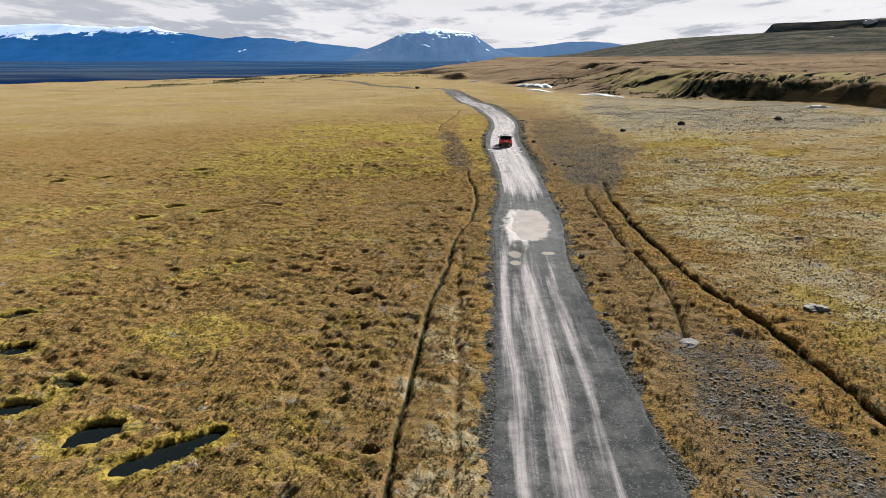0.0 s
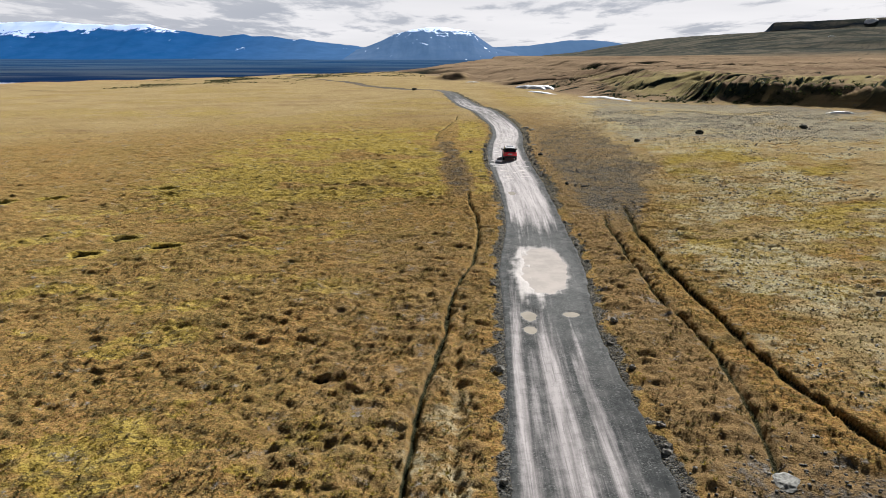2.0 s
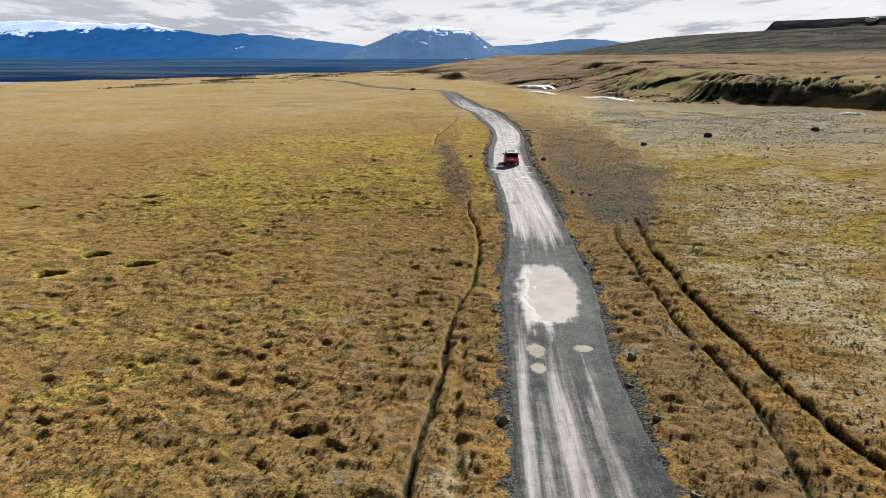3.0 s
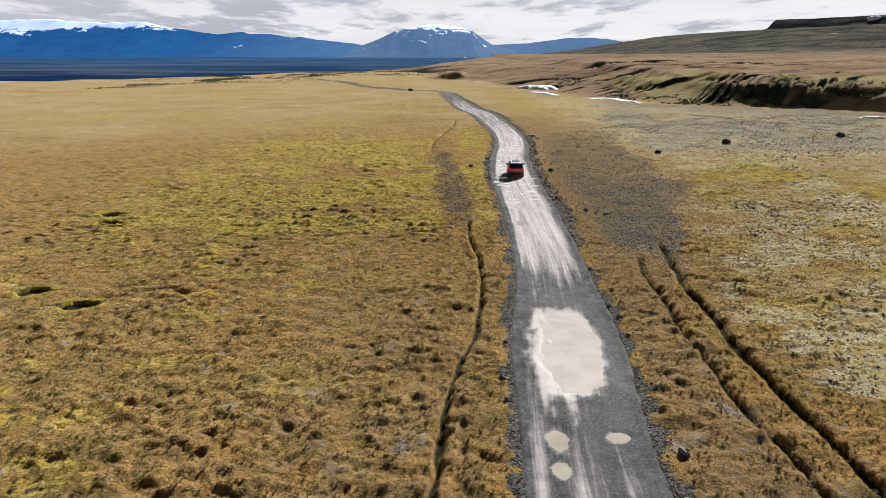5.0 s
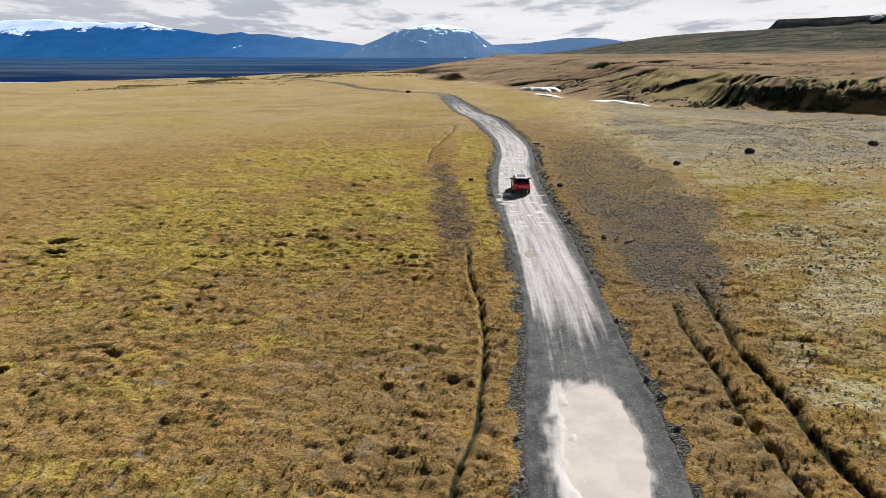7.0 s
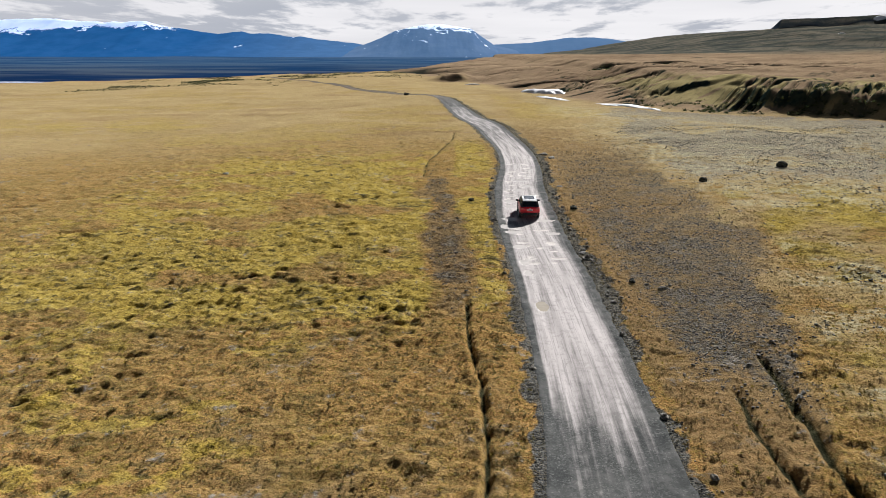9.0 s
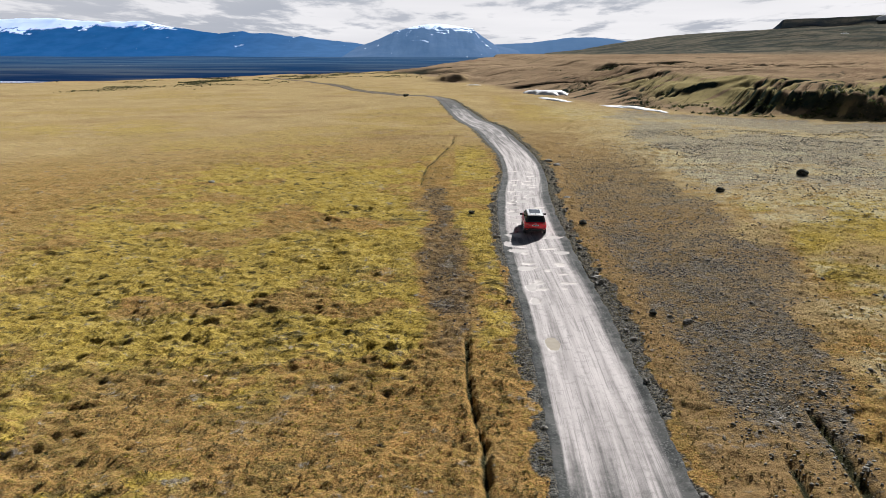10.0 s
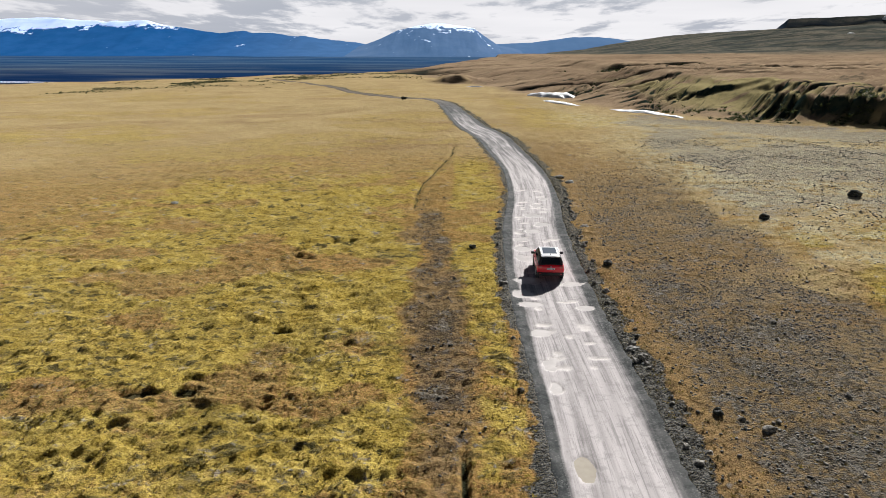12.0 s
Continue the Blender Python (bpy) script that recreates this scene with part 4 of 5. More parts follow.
for k, (bx, by, size) in enumerate([(19.8, 33.9, 0.62), (11.8, 30.1, 0.5), (10.9, 83.6, 0.28), (11.6, 88.0, 0.3), (13.9, 112.0, 0.4), (16.0, 131.0, 0.55), (15.4, 134.0, 0.5), (-25.1, 124.0, 0.35)]):
    tagged(place(rock_mesh("pale_rock", size, k + 20, PALE_STONE, 0.35), bx, by, size * 0.1, 60 * k), "pale grey flat rock lying in moss", "rock")


def snow_patch(x, y, a, b, turn, seed, label, thick=0.35):
    """A lens of snow that follows the land."""
    u, v = np.meshgrid(np.linspace(-1.15, 1.15, 40), np.linspace(-1.15, 1.15, 22))
    c, s = math.cos(radians(turn)), math.sin(radians(turn))
    px, py = x + u * a * c - v * b * s, y + u * a * s + v * b * c
    r = np.hypot(u, v) + (fbm(u * 3, v * 3, 1.3, 3, seed) - 0.5) * 0.8
    z = land(px, py)[0] + thick * (1 - smooth(r, 0.3, 1.0)) - thick * 2.6 * smooth(r, 0.85, 1.0)
    return tagged(sheet("snow_patch", px, py, z, SNOW), label, "snow", kind="structure")



for x, y, a, b, turn, label in ((36, 272, 9.5, 6.5, 120, "large old snow drift in the river gully"), (34.3, 249, 10.5, 1.9, 113, "thin strip of old snow along the river"), (48, 217, 16, 1.7, 105, "thin strip of old snow along the river"),
                                (14.5, 330, 3.5, 1.5, 0, "small snow patch by the far gully"), (82, 152, 3, 0.9, 150, "small snow patch below the shaded bank")):
    snow_patch(x, y, a, b, turn, int(x), label, 1.3 if b > 4 else 0.35)
for x, y, a, b in ((822, 1384, 16, 7), (892, 1386, 24, 4), (868, 1378, 8, 5), (640, 1180, 6, 4)):
    snow_patch(x, y, a, b, 8, int(x), "snow lying under the dark rim of the plateau", 1.6)
flat_disc("far_lake", -640, 985, 120, 22, float(base_height(np.array([-640.0]), np.array([985.0]))[0]) + 0.9, CREAM, "pale lake on the distant low plain", "lake", 0.0, 3)


# ---- grass, moss and stones that nobody could count ----
def scatter(name, count, x0, x1, y0, y1, keep, size, templates, mat, label, category, seed, sink=0.02):
    """Many small pieces strewn over the land in one mesh; keep gives the chance of a piece from the zones."""
    rnd = np.random.RandomState(seed)
    t = rnd.rand(count)
    y = y0 + (y1 - y0) * t
    wide = 0.68 * y + 4
    x = np.maximum(x0, 2 - wide) + (np.minimum(x1, 2 + wide) - np.maximum(x0, 2 - wide)) * rnd.rand(count)
    z, za, zb, zc = land(x, y)
    d = np.abs(across_road(x, y)) - curve(ROAD_HALF, y)
    ok = rnd.rand(count) < keep(x, y, d, za, zb, zc)
    x, y, z = x[ok], y[ok], z[ok]
    n = len(x)
    pick, turn = rnd.randint(0, len(templates), n), rnd.rand(n) * 2 * math.pi
    scale = size[0] + (size[1] - size[0]) * rnd.rand(n) ** 2.2
    verts = np.stack([t[0] for t in templates])[pick]
    c, s = np.cos(turn)[:, None], np.sin(turn)[:, None]
    out = np.stack([verts[..., 0] * c - verts[..., 1] * s, verts[..., 0] * s + verts[..., 1] * c, verts[..., 2]], -1) * scale[:, None, None]
    out = out + np.stack([x, y, z - sink * scale], -1)[:, None, :]
    tris = templates[0][1]
    faces = (tris[None] + (np.arange(n) * verts.shape[1])[:, None, None]).reshape(-1, 3)
    me = bpy.data.meshes.new(name)
    me.vertices.add(n * verts.shape[1])
    me.vertices.foreach_set("co", out.astype(np.float32).ravel())
    me.loops.add(faces.size)
    me.loops.foreach_set("vertex_index", faces.astype(np.int32).ravel())
    me.polygons.add(len(faces))
    me.polygons.foreach_set("loop_start", np.arange(0, faces.size, 3, dtype=np.int32))
    me.update(calc_edges=True)
    me.materials.append(mat)
    me.validate()
    return tagged(new(name, me), label, category, kind="stuff")


def tuft_templates(blades, height, spread_out, width):
    out = []
    for seed in range(10):
        rnd = np.random.RandomState(seed + 300)
        verts = []
        for k in range(blades):
            a = 2 * math.pi * (k + rnd.rand()) / blades
            lean, h, r = spread_out * (0.4 + rnd.rand()), height * (0.5 + 0.8 * rnd.rand()), 0.25 * rnd.rand()
            side = np.array([-math.sin(a), math.cos(a), 0]) * width
            foot = np.array([math.cos(a) * r, math.sin(a) * r, 0.0])
            verts += [foot - side, foot + side, foot + np.array([math.cos(a) * lean, math.sin(a) * lean, h])]
        out.append((np.array(verts), np.arange(blades * 3).reshape(-1, 3)))
    return out


def stone_templates():
    box = np.array([(x, y, z) for x in (-1, 1) for y in (-1, 1) for z in (-1, 1)], float)
    tris = np.array([(0, 1, 3), (0, 3, 2), (4, 6, 7), (4, 7, 5), (0, 4, 5), (0, 5, 1), (2, 3, 7), (2, 7, 6), (1, 5, 7), (1, 7, 3), (0, 2, 6), (0, 6, 4)])
    out = []
    for seed in range(12):
        rnd = np.random.RandomState(seed + 500)
        v = box * (0.55 + 0.5 * rnd.rand(8, 3)) * np.array([0.6, 0.5, 0.36])
        v[box[:, 2] > 0] *= np.array([0.72, 0.72, 1.0])
        out.append((v, tris))
    return out


def blade_material(name, colours):
    m, g = material(name)
    geo = g("ShaderNodeNewGeometry")
    n = g.noise(geo.outputs["Position"], 0.6, 3)
    colour = g.mix(geo.outputs["Random Per Island"], colours[0], colours[1])
    colour = g.mix(g.step(n, 0.45, 0.65), colour, colours[2])
    leaf = g("ShaderNodeBsdfPrincipled", {"Base Color": colour, "Roughness": 0.85, "Specular IOR Level": 0.1, "Sheen Weight": 0.12, "Sheen Roughness": 0.25, "Sheen Tint": (1.0, 0.78, 0.36, 1.0)})
    thin = g("ShaderNodeBsdfTranslucent", {"Color": colour})
    g("ShaderNodeOutputMaterial", {"Surface": g("ShaderNodeMixShader", {0: 0.4, 1: leaf, 2: thin})})
    return m


STRAW = blade_material("dry_grass", ((0.135, 0.098, 0.042), (0.285, 0.212, 0.092), (0.165, 0.140, 0.052)))
MOSS = blade_material("yellow_moss", ((0.21, 0.158, 0.024), (0.42, 0.33, 0.075), (0.31, 0.24, 0.045)))
SEDGE = blade_material("dark_sedge", ((0.02, 0.032, 0.018), (0.08, 0.085, 0.03), (0.042, 0.052, 0.022)))
tufts = tuft_templates(6, 0.5, 0.8, 0.24)


def grassy(x, y, d, za, zb, zc):
    edge = (1 - smooth(y + 26 * (fbm(x, y, 9, 3, 211) - 0.5), 84, 120)) * (1 - smooth(np.abs(x - 3) + 16 * (fbm(x, y, 7, 3, 212) - 0.5), 24, 40))
    return smooth(d, 0.2, 0.9) * (1 - 0.85 * np.clip(za[..., 0] / 0.6, 0, 1)) * (1 - 0.9 * zb[..., 2]) * (1 - smooth(zb[..., 3], 0.1, 0.4)) * edge


scatter("dry_grass", 160000, -36, 42, 8, 100, lambda x, y, d, a, b, c: grassy(x, y, d, a, b, c) * (1 - 0.8 * a[..., 1]) * smooth(fbm(x, y, 0.9, 3, 201), 0.26, 0.50),
        (0.05, 0.15), tufts, STRAW, "matted ochre dry grass on the heath", "grass", 61)
scatter("yellow_moss", 120000, -40, 42, 8, 120, lambda x, y, d, a, b, c: grassy(x, y, d, a, b, c) * (0.16 + a[..., 1]) * smooth(fbm(x, y, 1.0, 3, 203), 0.34, 0.54),
        (0.05, 0.17), tufts, MOSS, "yellow-green moss clumps on the heath", "moss", 62)
scatter("dark_sedge", 16000, -36, 42, 8, 110, lambda x, y, d, a, b, c: grassy(x, y, d, a, b, c) * smooth(fbm(x, y * 1.5, 0.6, 3, 205), 0.62 - 0.05 * a[..., 1], 0.74 - 0.05 * a[..., 1]),
        (0.05, 0.14), tufts, SEDGE, "dark green sedge in the hollows of the heath", "grass", 63)
# scrub strewn to deepen the dark of shaded gullies and bank
scatter("hill_shade_scrub", 90000, 4, 170, 165, 520, lambda x, y, d, a, b, c: (d > 3) * c[..., 3] * (b[..., 0] < 0.2), (0.4, 1.3), tufts, SEDGE,
        "dark low scrub, added to deepen the shade of gullies and river bank", "scrub", 69)
scatter("rim_scrub", 30000, -260, 40, 330, 520, lambda x, y, d, a, b, c: (d > 3) * (c[..., 0] < 0.5) * c[..., 3], (0.4, 1.2), tufts, SEDGE,
        "dark scrub along the rim of the high ground", "scrub", 70)
pebble = stone_templates()
scatter("scree", 140000, -3, 28, 17, 140, lambda x, y, d, a, b, c: (d > -0.25) * np.where(x > 7, 1.0, 0.3) * np.clip(a[..., 0], 0, 1) * (0.25 + 0.75 * smooth(fbm(x, y, 2.2, 3, 207), 0.4, 0.6)), (0.03, 0.17), pebble, STONE,
        "loose basalt stones on bare ground and track edges", "stones", 64)
scatter("track_gravel", 110000, -2, 17, 17, 135, lambda x, y, d, a, b, c: np.maximum((d > -0.3) * c[..., 1], 0.16 * (d > -1.4) * (d < 0)) * smooth(fbm(x, y, 0.9, 3, 209), 0.34, 0.6), (0.02, 0.11), pebble, STONE,
        "small grey gravel along the track edges", "gravel", 66)
scatter("flat_stones", 42000, 20, 80, 70, 165, lambda x, y, d, a, b, c: (d > 4) * np.clip(0.9 * b[..., 2] + 0.7 * a[..., 3], 0, 1) * smooth(fbm(x, y, 3.0, 4, 213), 0.36, 0.64), (0.05, 0.24), pebble, STONE,
        "dark stones strewn over the gravel flat and lichen", "stones", 67)
scatter("pale_stones", 60000, -3, 62, 17, 150, lambda x, y, d, a, b, c: (d > 0.1) * (x > 3) * np.clip(0.10 * a[..., 0] + 0.8 * a[..., 3] + 0.22 * b[..., 2], 0, 1), (0.03, 0.17), pebble, PALE_STONE,
        "pale lichen-covered stones strewn over bare ground", "stones", 65)



# stones heaped along the track edges
kerb = rock_mesh("roadside_rock", 0.3, 77, STONE, 0.7, 2)
tagged(kerb, "dark basalt rock heaped beside the gravel track", "rock", "rocks along the track")
place(kerb, 6.0, 98.4, 0.06, 10)
rnd = random.Random(4)
for k in range(150):
    side = 1 if rnd.random() < 0.68 else -1
    y = rnd.uniform(78, 128) if rnd.random() < 0.75 else rnd.uniform(22, 78)
    x = float(curve(ROAD, np.array([y]))[0]) + side * (float(curve(ROAD_HALF, np.array([y]))[0]) + rnd.uniform(0.15, 0.75 if side < 0 else 1.15))
    twin = copy_thing(kerb, pose(x, y, ground_at(x, y) + 0.03, rnd.uniform(-25, 25), rnd.uniform(-25, 25), rnd.uniform(0, 360)))
    size = 0.22 + 0.6 * rnd.random() ** 2
    twin.scale = (size, size * rnd.uniform(0.7, 1.2), size * rnd.uniform(0.7, 1.1))

# single stones lying on the scree beside the track
loose_stone = rock_mesh("loose_stone", 0.26, 91, STONE, 0.6, 2)
tagged(loose_stone, "loose brown basalt stone on bare scree", "stone", "stones on the scree")
place(loose_stone, 15.0, 80.5, 0.04, 30)
made = 0
while made < 170:
    x, y = (rnd.uniform(12.5, 24), rnd.uniform(66, 112)) if rnd.random() < 0.8 else (rnd.uniform(2.8, 6.0), rnd.uniform(82, 118))
    z, zone, beds, rest = land(np.array([x]), np.array([y]))
    edge = abs(float(across_road(np.array([x]), np.array([y]))[0])) - float(curve(ROAD_HALF, np.array([y]))[0])
    if zone[0, 0] < 0.35 * rnd.random() + 0.1 or edge < 0.6:
        made += 0.02
        continue
    made += 1
    twin = copy_thing(loose_stone, pose(x, y, float(z[0]) + 0.02, rnd.uniform(-25, 25), rnd.uniform(-25, 25), rnd.uniform(0, 360)))
    size = 0.16 + 0.55 * rnd.random() ** 3
    twin.scale = (size, size * rnd.uniform(0.7, 1.2), size * rnd.uniform(0.7, 1.1))
# ---- car ----
def gloss(name, colour, rough, metal=0.0, coat=0.0):
    m, g = material(name)
    p = g("ShaderNodeTexCoord").outputs["Object"]
    dust = g.noise(p, 3.0, 5, 0.6)
    tint = tuple(0.82 * c + 0.012 for c in colour)
    finish(g, g.mix(g.step(dust, 0.45, 0.75), colour, tint), g.math("ADD", rough, g.math("MULTIPLY", dust, 0.12)), **{"Metallic": metal, "Coat Weight": coat, "Coat Roughness": 0.08})
    return m


RED = gloss("red_paint", (0.86, 0.010, 0.028), 0.35, 0.0, 0.6)
WHITE = gloss("white_paint", (0.72, 0.73, 0.75), 0.3, 0.0, 0.6)
GLASS = gloss("tinted_glass", (0.012, 0.016, 0.02), 0.04)
TRIM = gloss("black_plastic", (0.018, 0.018, 0.019), 0.6)
RUBBER = gloss("rubber", (0.02, 0.02, 0.02), 0.85)
ALLOY = gloss("alloy", (0.5, 0.5, 0.52), 0.3, 0.9)
LENS = gloss("red_lens", (0.75, 0.12, 0.10), 0.15, 0.0, 0.7)
CLEAR = gloss("clear_lens", (0.7, 0.72, 0.75), 0.1, 0.0, 0.8)
PLATE = gloss("plate_white", (0.75, 0.75, 0.74), 0.4)
INK = gloss("plate_ink", (0.05, 0.06, 0.16), 0.5)


def block(bm, lo, hi, bevel=0.0):
    made = bmesh.ops.create_cube(bm, size=1.0, matrix=Matrix.Translation((Vector(lo) + Vector(hi)) / 2) @ Matrix.Diagonal((*(Vector(hi) - Vector(lo)), 1)))
    if bevel:
        edges = list({e for v in made["verts"] for e in v.link_edges})
        bmesh.ops.bevel(bm, geom=edges, offset=bevel, segments=2, affect="EDGES", profile=0.6)


def loft(bm, rings):
    """Skin closed rings of equal length, and close both ends."""
    made = [[bm.verts.new(p) for p in ring] for ring in rings]
    n = len(made[0])
    for a, b in zip(made, made[1:]):
        for k in range(n):
            bm.faces.new((a[k], a[(k + 1) % n], b[(k + 1) % n], b[k]))
    bm.faces.new(made[0][::-1])
    bm.faces.new(made[-1])
    bmesh.ops.recalc_face_normals(bm, faces=bm.faces)


def panel(bm, corners, thick, inset=0.0):
    """A thin slab on four corners, raised along their normal."""
    c = [Vector(p) for p in corners]
    n = (c[1] - c[0]).cross(c[3] - c[0]).normalized()
    mid = sum(c, Vector()) / 4
    c = [p + (mid - p).normalized() * inset for p in c]
    a, b = [bm.verts.new(p - n * 0.01) for p in c], [bm.verts.new(p + n * thick) for p in c]
    bm.faces.new(a[::-1])
    bm.faces.new(b)
    for k in range(4):
        bm.faces.new((a[k], a[(k + 1) % 4], b[(k + 1) % 4], b[k]))


def section(y, w, lo, hi):
    right = [(0.0, lo), (0.82 * w, lo), (0.96 * w, lo + 0.10), (w, lo + 0.26), (w, 0.5 * (lo + hi) + 0.1), (0.975 * w, hi - 0.10), (0.9 * w, hi - 0.015), (0.6 * w, hi), (0.0, hi + 0.01)]
    return [(x, y, z) for x, z in right] + [(-x, y, z) for x, z in right[-2:0:-1]]


def build_car():
    car = new("car")
    tagged(car, "small red off-road car with a white roof on the gravel track", "car")
    bm = bmesh.new()
    loft(bm, [section(*s) for s in ((-2.09, 0.80, 0.52, 0.92), (-2.04, 0.86, 0.42, 1.0), (-1.9, 0.885, 0.34, 1.06), (-1.4, 0.8875, 0.30, 1.06), (-0.6, 0.8875, 0.27, 1.04), (0.3, 0.8875, 0.27, 1.03),
                                     (0.95, 0.885, 0.28, 1.03), (1.35, 0.88, 0.30, 1.01), (1.75, 0.86, 0.34, 0.97), (1.98, 0.80, 0.40, 0.90), (2.08, 0.68, 0.48, 0.78))])
    link("body", bm, RED, car, shade=True)
    # cabin and its windows
    lo = [(-0.80, -1.98, 1.02), (0.80, -1.98, 1.02), (0.80, 1.12, 1.0), (-0.80, 1.12, 1.0)]
    hi = [(-0.60, -1.66, 1.54), (0.60, -1.66, 1.54), (0.59, 0.42, 1.55), (-0.59, 0.42, 1.55)]
    bm = bmesh.new()
    loft(bm, [lo, [tuple(0.45 * Vector(a) + 0.55 * Vector(b) + Vector((0.05 if a[0] > 0 else -0.05, 0, 0))) for a, b in zip(lo, hi)], hi])
    link("cabin", bm, TRIM, car)

    def wall(a, b, f0, f1, g0, g1, bulge=0.03):
        """Four corners on the cabin wall from base corner a to b: along f0..f1, up g0..g1."""
        def at(f, g):
            base, top = Vector(lo[a]).lerp(Vector(lo[b]), f), Vector(hi[a]).lerp(Vector(hi[b]), f)
            p = base.lerp(top, g)
            out = (Vector(lo[b]) - Vector(lo[a])).cross(Vector((0, 0, 1))).normalized()
            return p + out * bulge
        return [at(f0, g0), at(f1, g0), at(f1, g1), at(f0, g1)]
    for name, args in (("rear_window", (0, 1, 0.09, 0.91, 0.16, 0.90)), ("windscreen", (2, 3, 0.07, 0.93, 0.08, 0.95))):
        bm = bmesh.new()
        panel(bm, wall(*args), 0.012)
        link(name, bm, GLASS, car)
    for a, b, spans in ((1, 2, ((0.05, 0.20), (0.24, 0.50), (0.54, 0.86))), (3, 0, ((0.14, 0.46), (0.50, 0.76), (0.80, 0.95)))):
        for f0, f1 in spans:
            bm = bmesh.new()
            panel(bm, wall(a, b, f0, f1, 0.16, 0.88, 0.045), 0.01)
            link("side_window", bm, GLASS, car)
    # roof with its glass panel, rails, spoiler
    bm = bmesh.new()
    loft(bm, [[(-w, y, 1.525 + dz), (w, y, 1.525 + dz), (w * 0.98, y, 1.565 + dz), (w * 0.5, y, 1.592 + dz), (-w * 0.5, y, 1.592 + dz), (-w * 0.98, y, 1.565 + dz)]
              for y, w, dz in ((-1.80, 0.56, -0.02), (-1.70, 0.63, 0.0), (-0.8, 0.64, 0.018), (0.1, 0.63, 0.012), (0.46, 0.60, -0.03))])
    roof = link("roof", bm, WHITE, car, "white painted roof")
    bm = bmesh.new()
    panel(bm, [(-0.44, -1.25, 1.606), (0.44, -1.25, 1.606), (0.44, 0.1, 1.604), (-0.44, 0.1, 1.604)], 0.006)
    link("sunroof", bm, gloss("roof_glass", (0.10, 0.12, 0.15), 0.08), roof, "grey glass roof panel")
    for side in (-1, 1):
        bm = bmesh.new()
        block(bm, (side * 0.60 - 0.02, -1.55, 1.575), (side * 0.60 + 0.02, 0.2, 1.63), 0.012)
        link("roof_rail", bm, ALLOY, roof)
    bm = bmesh.new()
    block(bm, (-0.012, -1.62, 1.57), (0.012, -1.5, 1.68), 0.005)
    link("antenna", bm, TRIM, roof)
    for side in (-1, 1):
        bm = bmesh.new()
        block(bm, (side * 0.97 - 0.12, 0.62, 0.99), (side * 0.97 + 0.12, 0.80, 1.15), 0.03)
        block(bm, (side * 0.84 - 0.05, 0.66, 0.99), (side * 0.84 + 0.05, 0.74, 1.05), 0.01)
        link("mirror", bm, TRIM, car, "black door mirror")
        bm = bmesh.new()
        block(bm, (side * 0.70 - 0.14, -2.10, 0.82), (side * 0.70 + 0.14, -1.92, 0.98), 0.03)
        link("tail_light", bm, LENS, car, "pale red tail light")
        bm = bmesh.new()
        block(bm, (side * 0.66 - 0.17, 1.86, 0.74), (side * 0.66 + 0.17, 2.04, 0.88), 0.03)
        link("headlight", bm, CLEAR, car, "clear headlight")
        bm = bmesh.new()
        block(bm, (side * 0.885 - 0.015, -1.3, 0.26), (side * 0.885 + 0.015, 1.2, 0.40), 0.01)
        link("sill", bm, TRIM, car)
        for y in (-0.62, 0.35):
            bm = bmesh.new()
            block(bm, (side * 0.893 - 0.02, y - 0.09, 0.87), (side * 0.893 + 0.02, y + 0.09, 0.905), 0.01)
            link("door_handle", bm, TRIM, car)
    bm = bmesh.new()
    block(bm, (-0.85, -2.13, 0.30), (0.85, -1.8, 0.56), 0.05)
    bumper = link("rear_bumper", bm, TRIM, car, "black lower rear bumper")
    for side in (-1, 1):
        bm = bmesh.new()
        block(bm, (side * 0.68 - 0.07, -2.142, 0.44), (side * 0.68 + 0.07, -2.12, 0.49), 0.008)
        link("reflector", bm, LENS, bumper)
    bm = bmesh.new()
    block(bm, (-0.80, 1.85, 0.30), (0.80, 2.12, 0.52), 0.05)
    link("front_bumper", bm, TRIM, car)
    bm = bmesh.new()
    block(bm, (-0.5, 1.95, 0.66), (0.5, 2.10, 0.80), 0.02)
    link("grille", bm, TRIM, car)
    bm = bmesh.new()
    block(bm, (-0.26, -2.115, 0.74), (0.26, -2.085, 0.85), 0.006)
    plate = link("number_plate", bm, PLATE, car, "white number plate")
    bm = bmesh.new()
    for k in range(5):
        block(bm, (-0.2 + 0.085 * k, -2.119, 0.765), (-0.145 + 0.085 * k, -2.113, 0.825))
    link("plate_bars", bm, INK, plate)
    bm = bmesh.new()
    block(bm, (-0.07, -2.11, 0.90), (0.07, -2.07, 0.96), 0.015)
    link("badge", bm, ALLOY, car)
    bm = bmesh.new()
    block(bm, (-0.01, -2.03, 1.10), (0.36, -2.0, 1.125), 0.006)
    link("rear_wiper", bm, TRIM, car)
    for side in (-1, 1):
        for y in (-1.27, 1.23):
            turn = Matrix.Translation((side * 0.79, y, 0.345)) @ Matrix.Rotation(radians(90), 4, "Y")
            bm = bmesh.new()
            bmesh.ops.create_cone(bm, cap_ends=True, segments=32, radius1=0.43, radius2=0.43, depth=0.205, matrix=turn)
            link("wheel_arch", bm, TRIM, car)
            wheel = new("wheel")
            wheel.parent = car
            bm = bmesh.new()
            bmesh.ops.create_cone(bm, cap_ends=True, segments=36, radius1=0.345, radius2=0.345, depth=0.23, matrix=turn)
            bmesh.ops.bevel(bm, geom=[e for e in bm.edges if e.calc_face_angle(0) > 1], offset=0.035, segments=2, affect="EDGES")
            link("tyre", bm, RUBBER, wheel)
            bm = bmesh.new()
            bmesh.ops.create_cone(bm, cap_ends=True, segments=24, radius1=0.20, radius2=0.20, depth=0.245, matrix=turn)
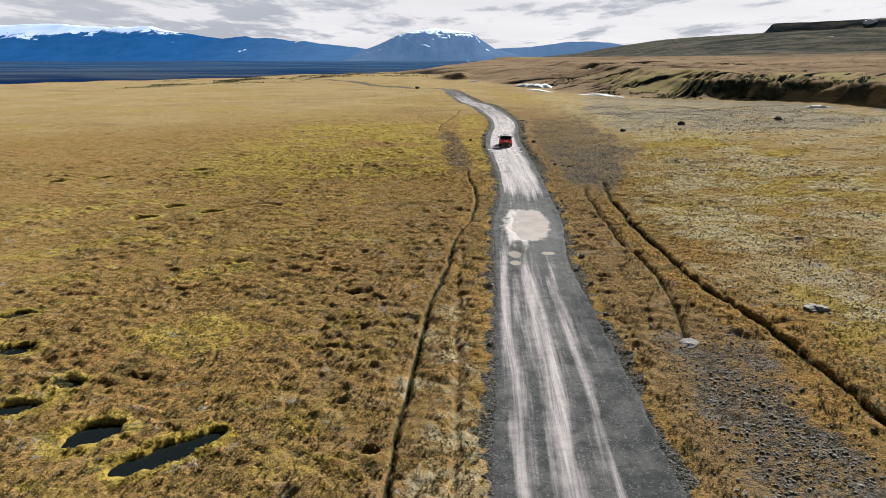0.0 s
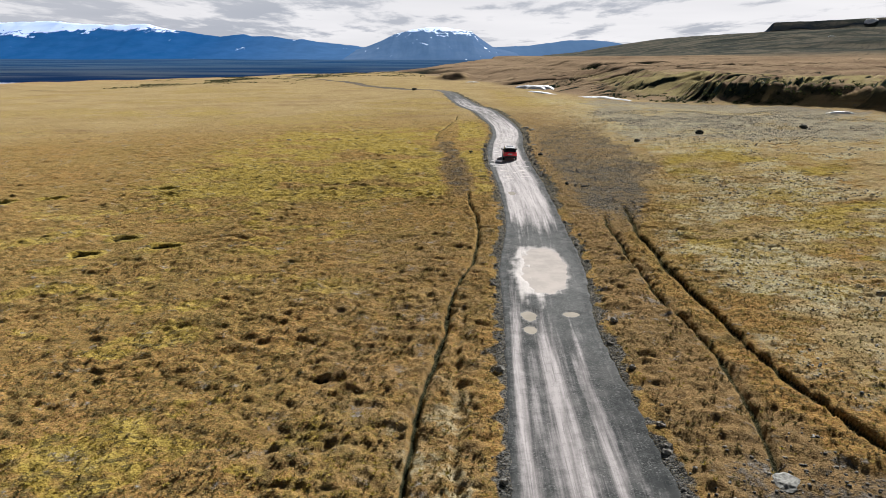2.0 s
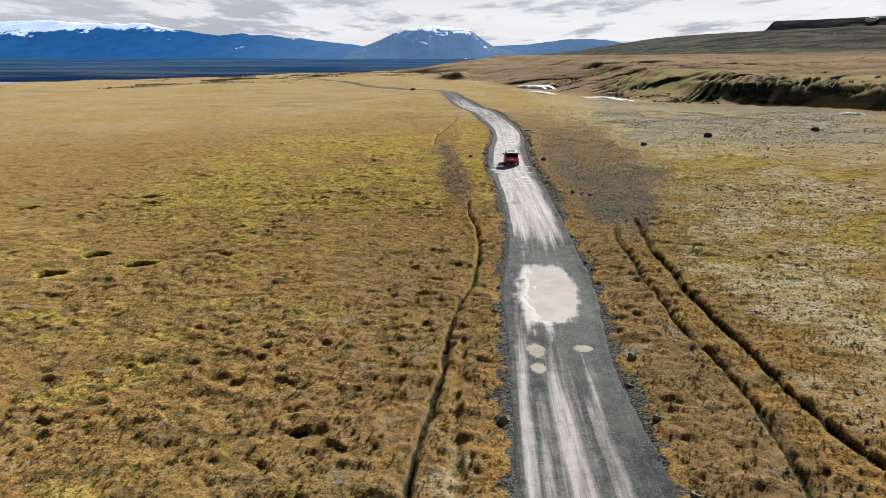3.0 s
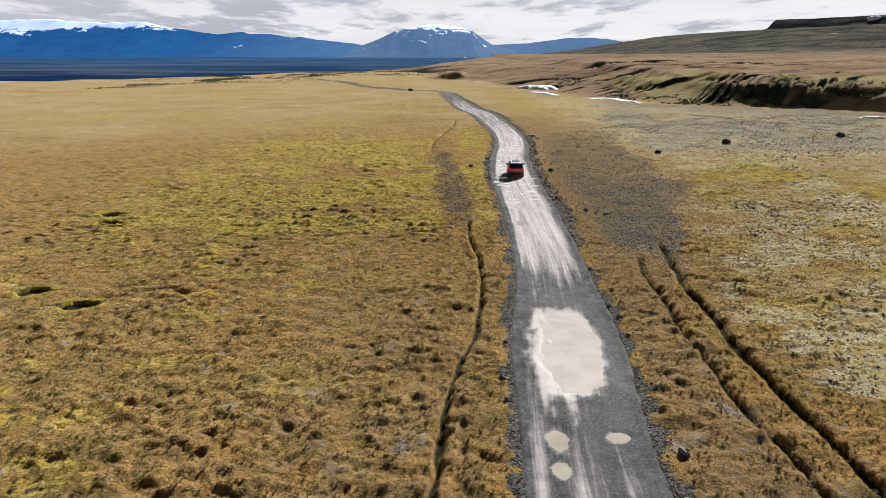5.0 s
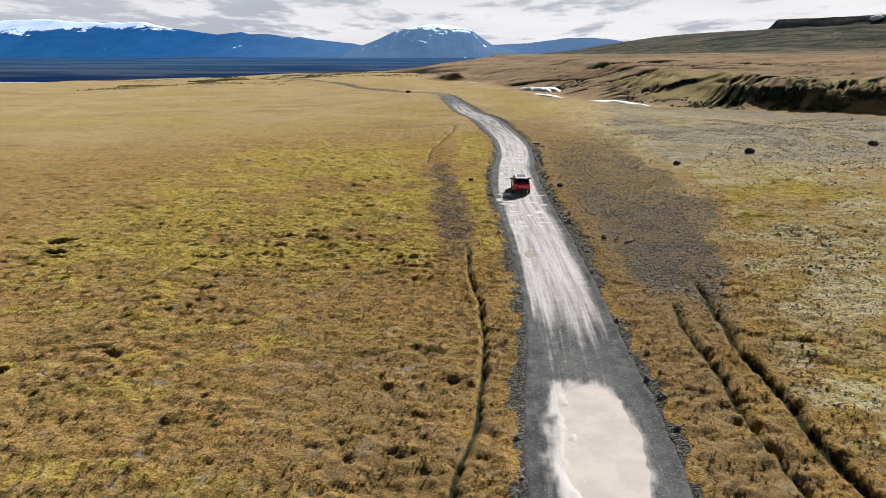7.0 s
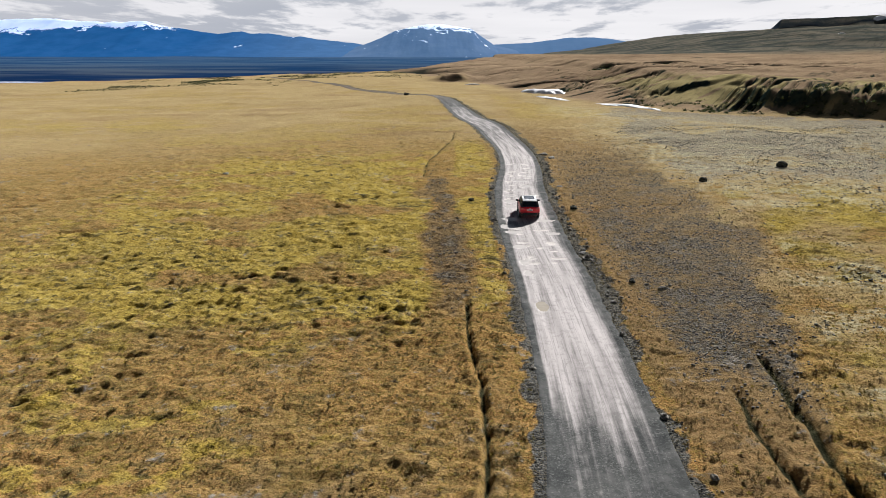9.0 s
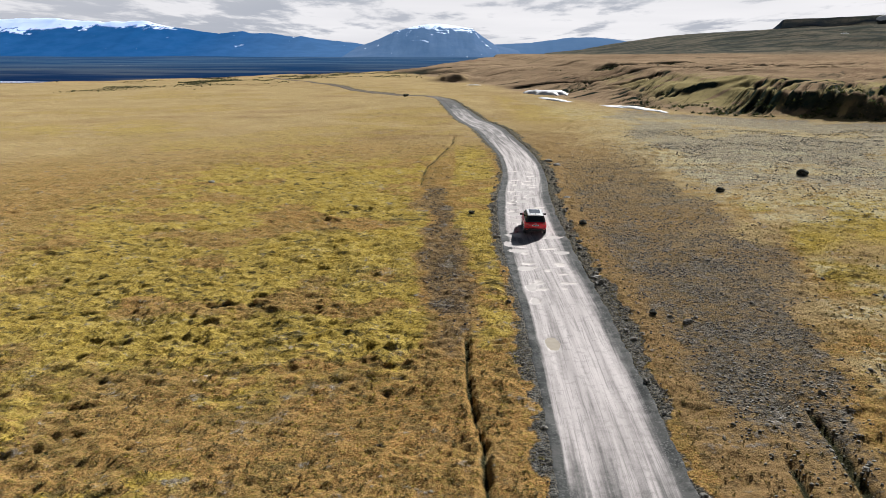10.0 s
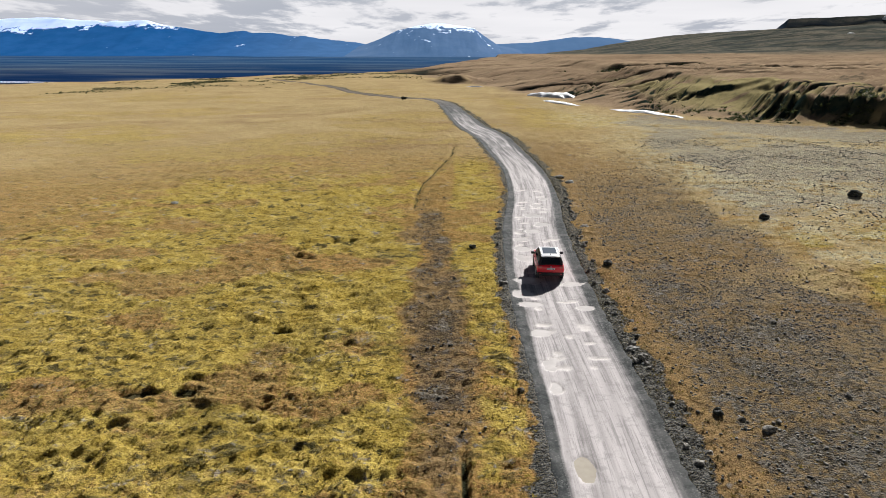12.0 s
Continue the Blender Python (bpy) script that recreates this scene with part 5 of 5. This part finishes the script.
            for k in range(5):
                spoke = Matrix.Rotation(radians(72 * k), 4, "X")
                made = bmesh.ops.create_cube(bm, size=1.0, matrix=Matrix.Translation((side * 0.79, y, 0.345)) @ spoke @ Matrix.Translation((0, 0, 0.13)) @ Matrix.Diagonal((0.255, 0.06, 0.24, 1)))
            link("rim", bm, ALLOY, wheel)
    return car


car = build_car()
CAR_X, CAR_Y = 9.2, 100.9
cz = road_height(np.array([CAR_Y - 1.25, CAR_Y + 1.25]), np.array([0.2, 0.2]))[2]
car.matrix_world = pose(CAR_X, CAR_Y, float(np.mean(cz)) + 0.02, math.degrees(math.atan2(cz[1] - cz[0], 2.5)), 0, -3.0)
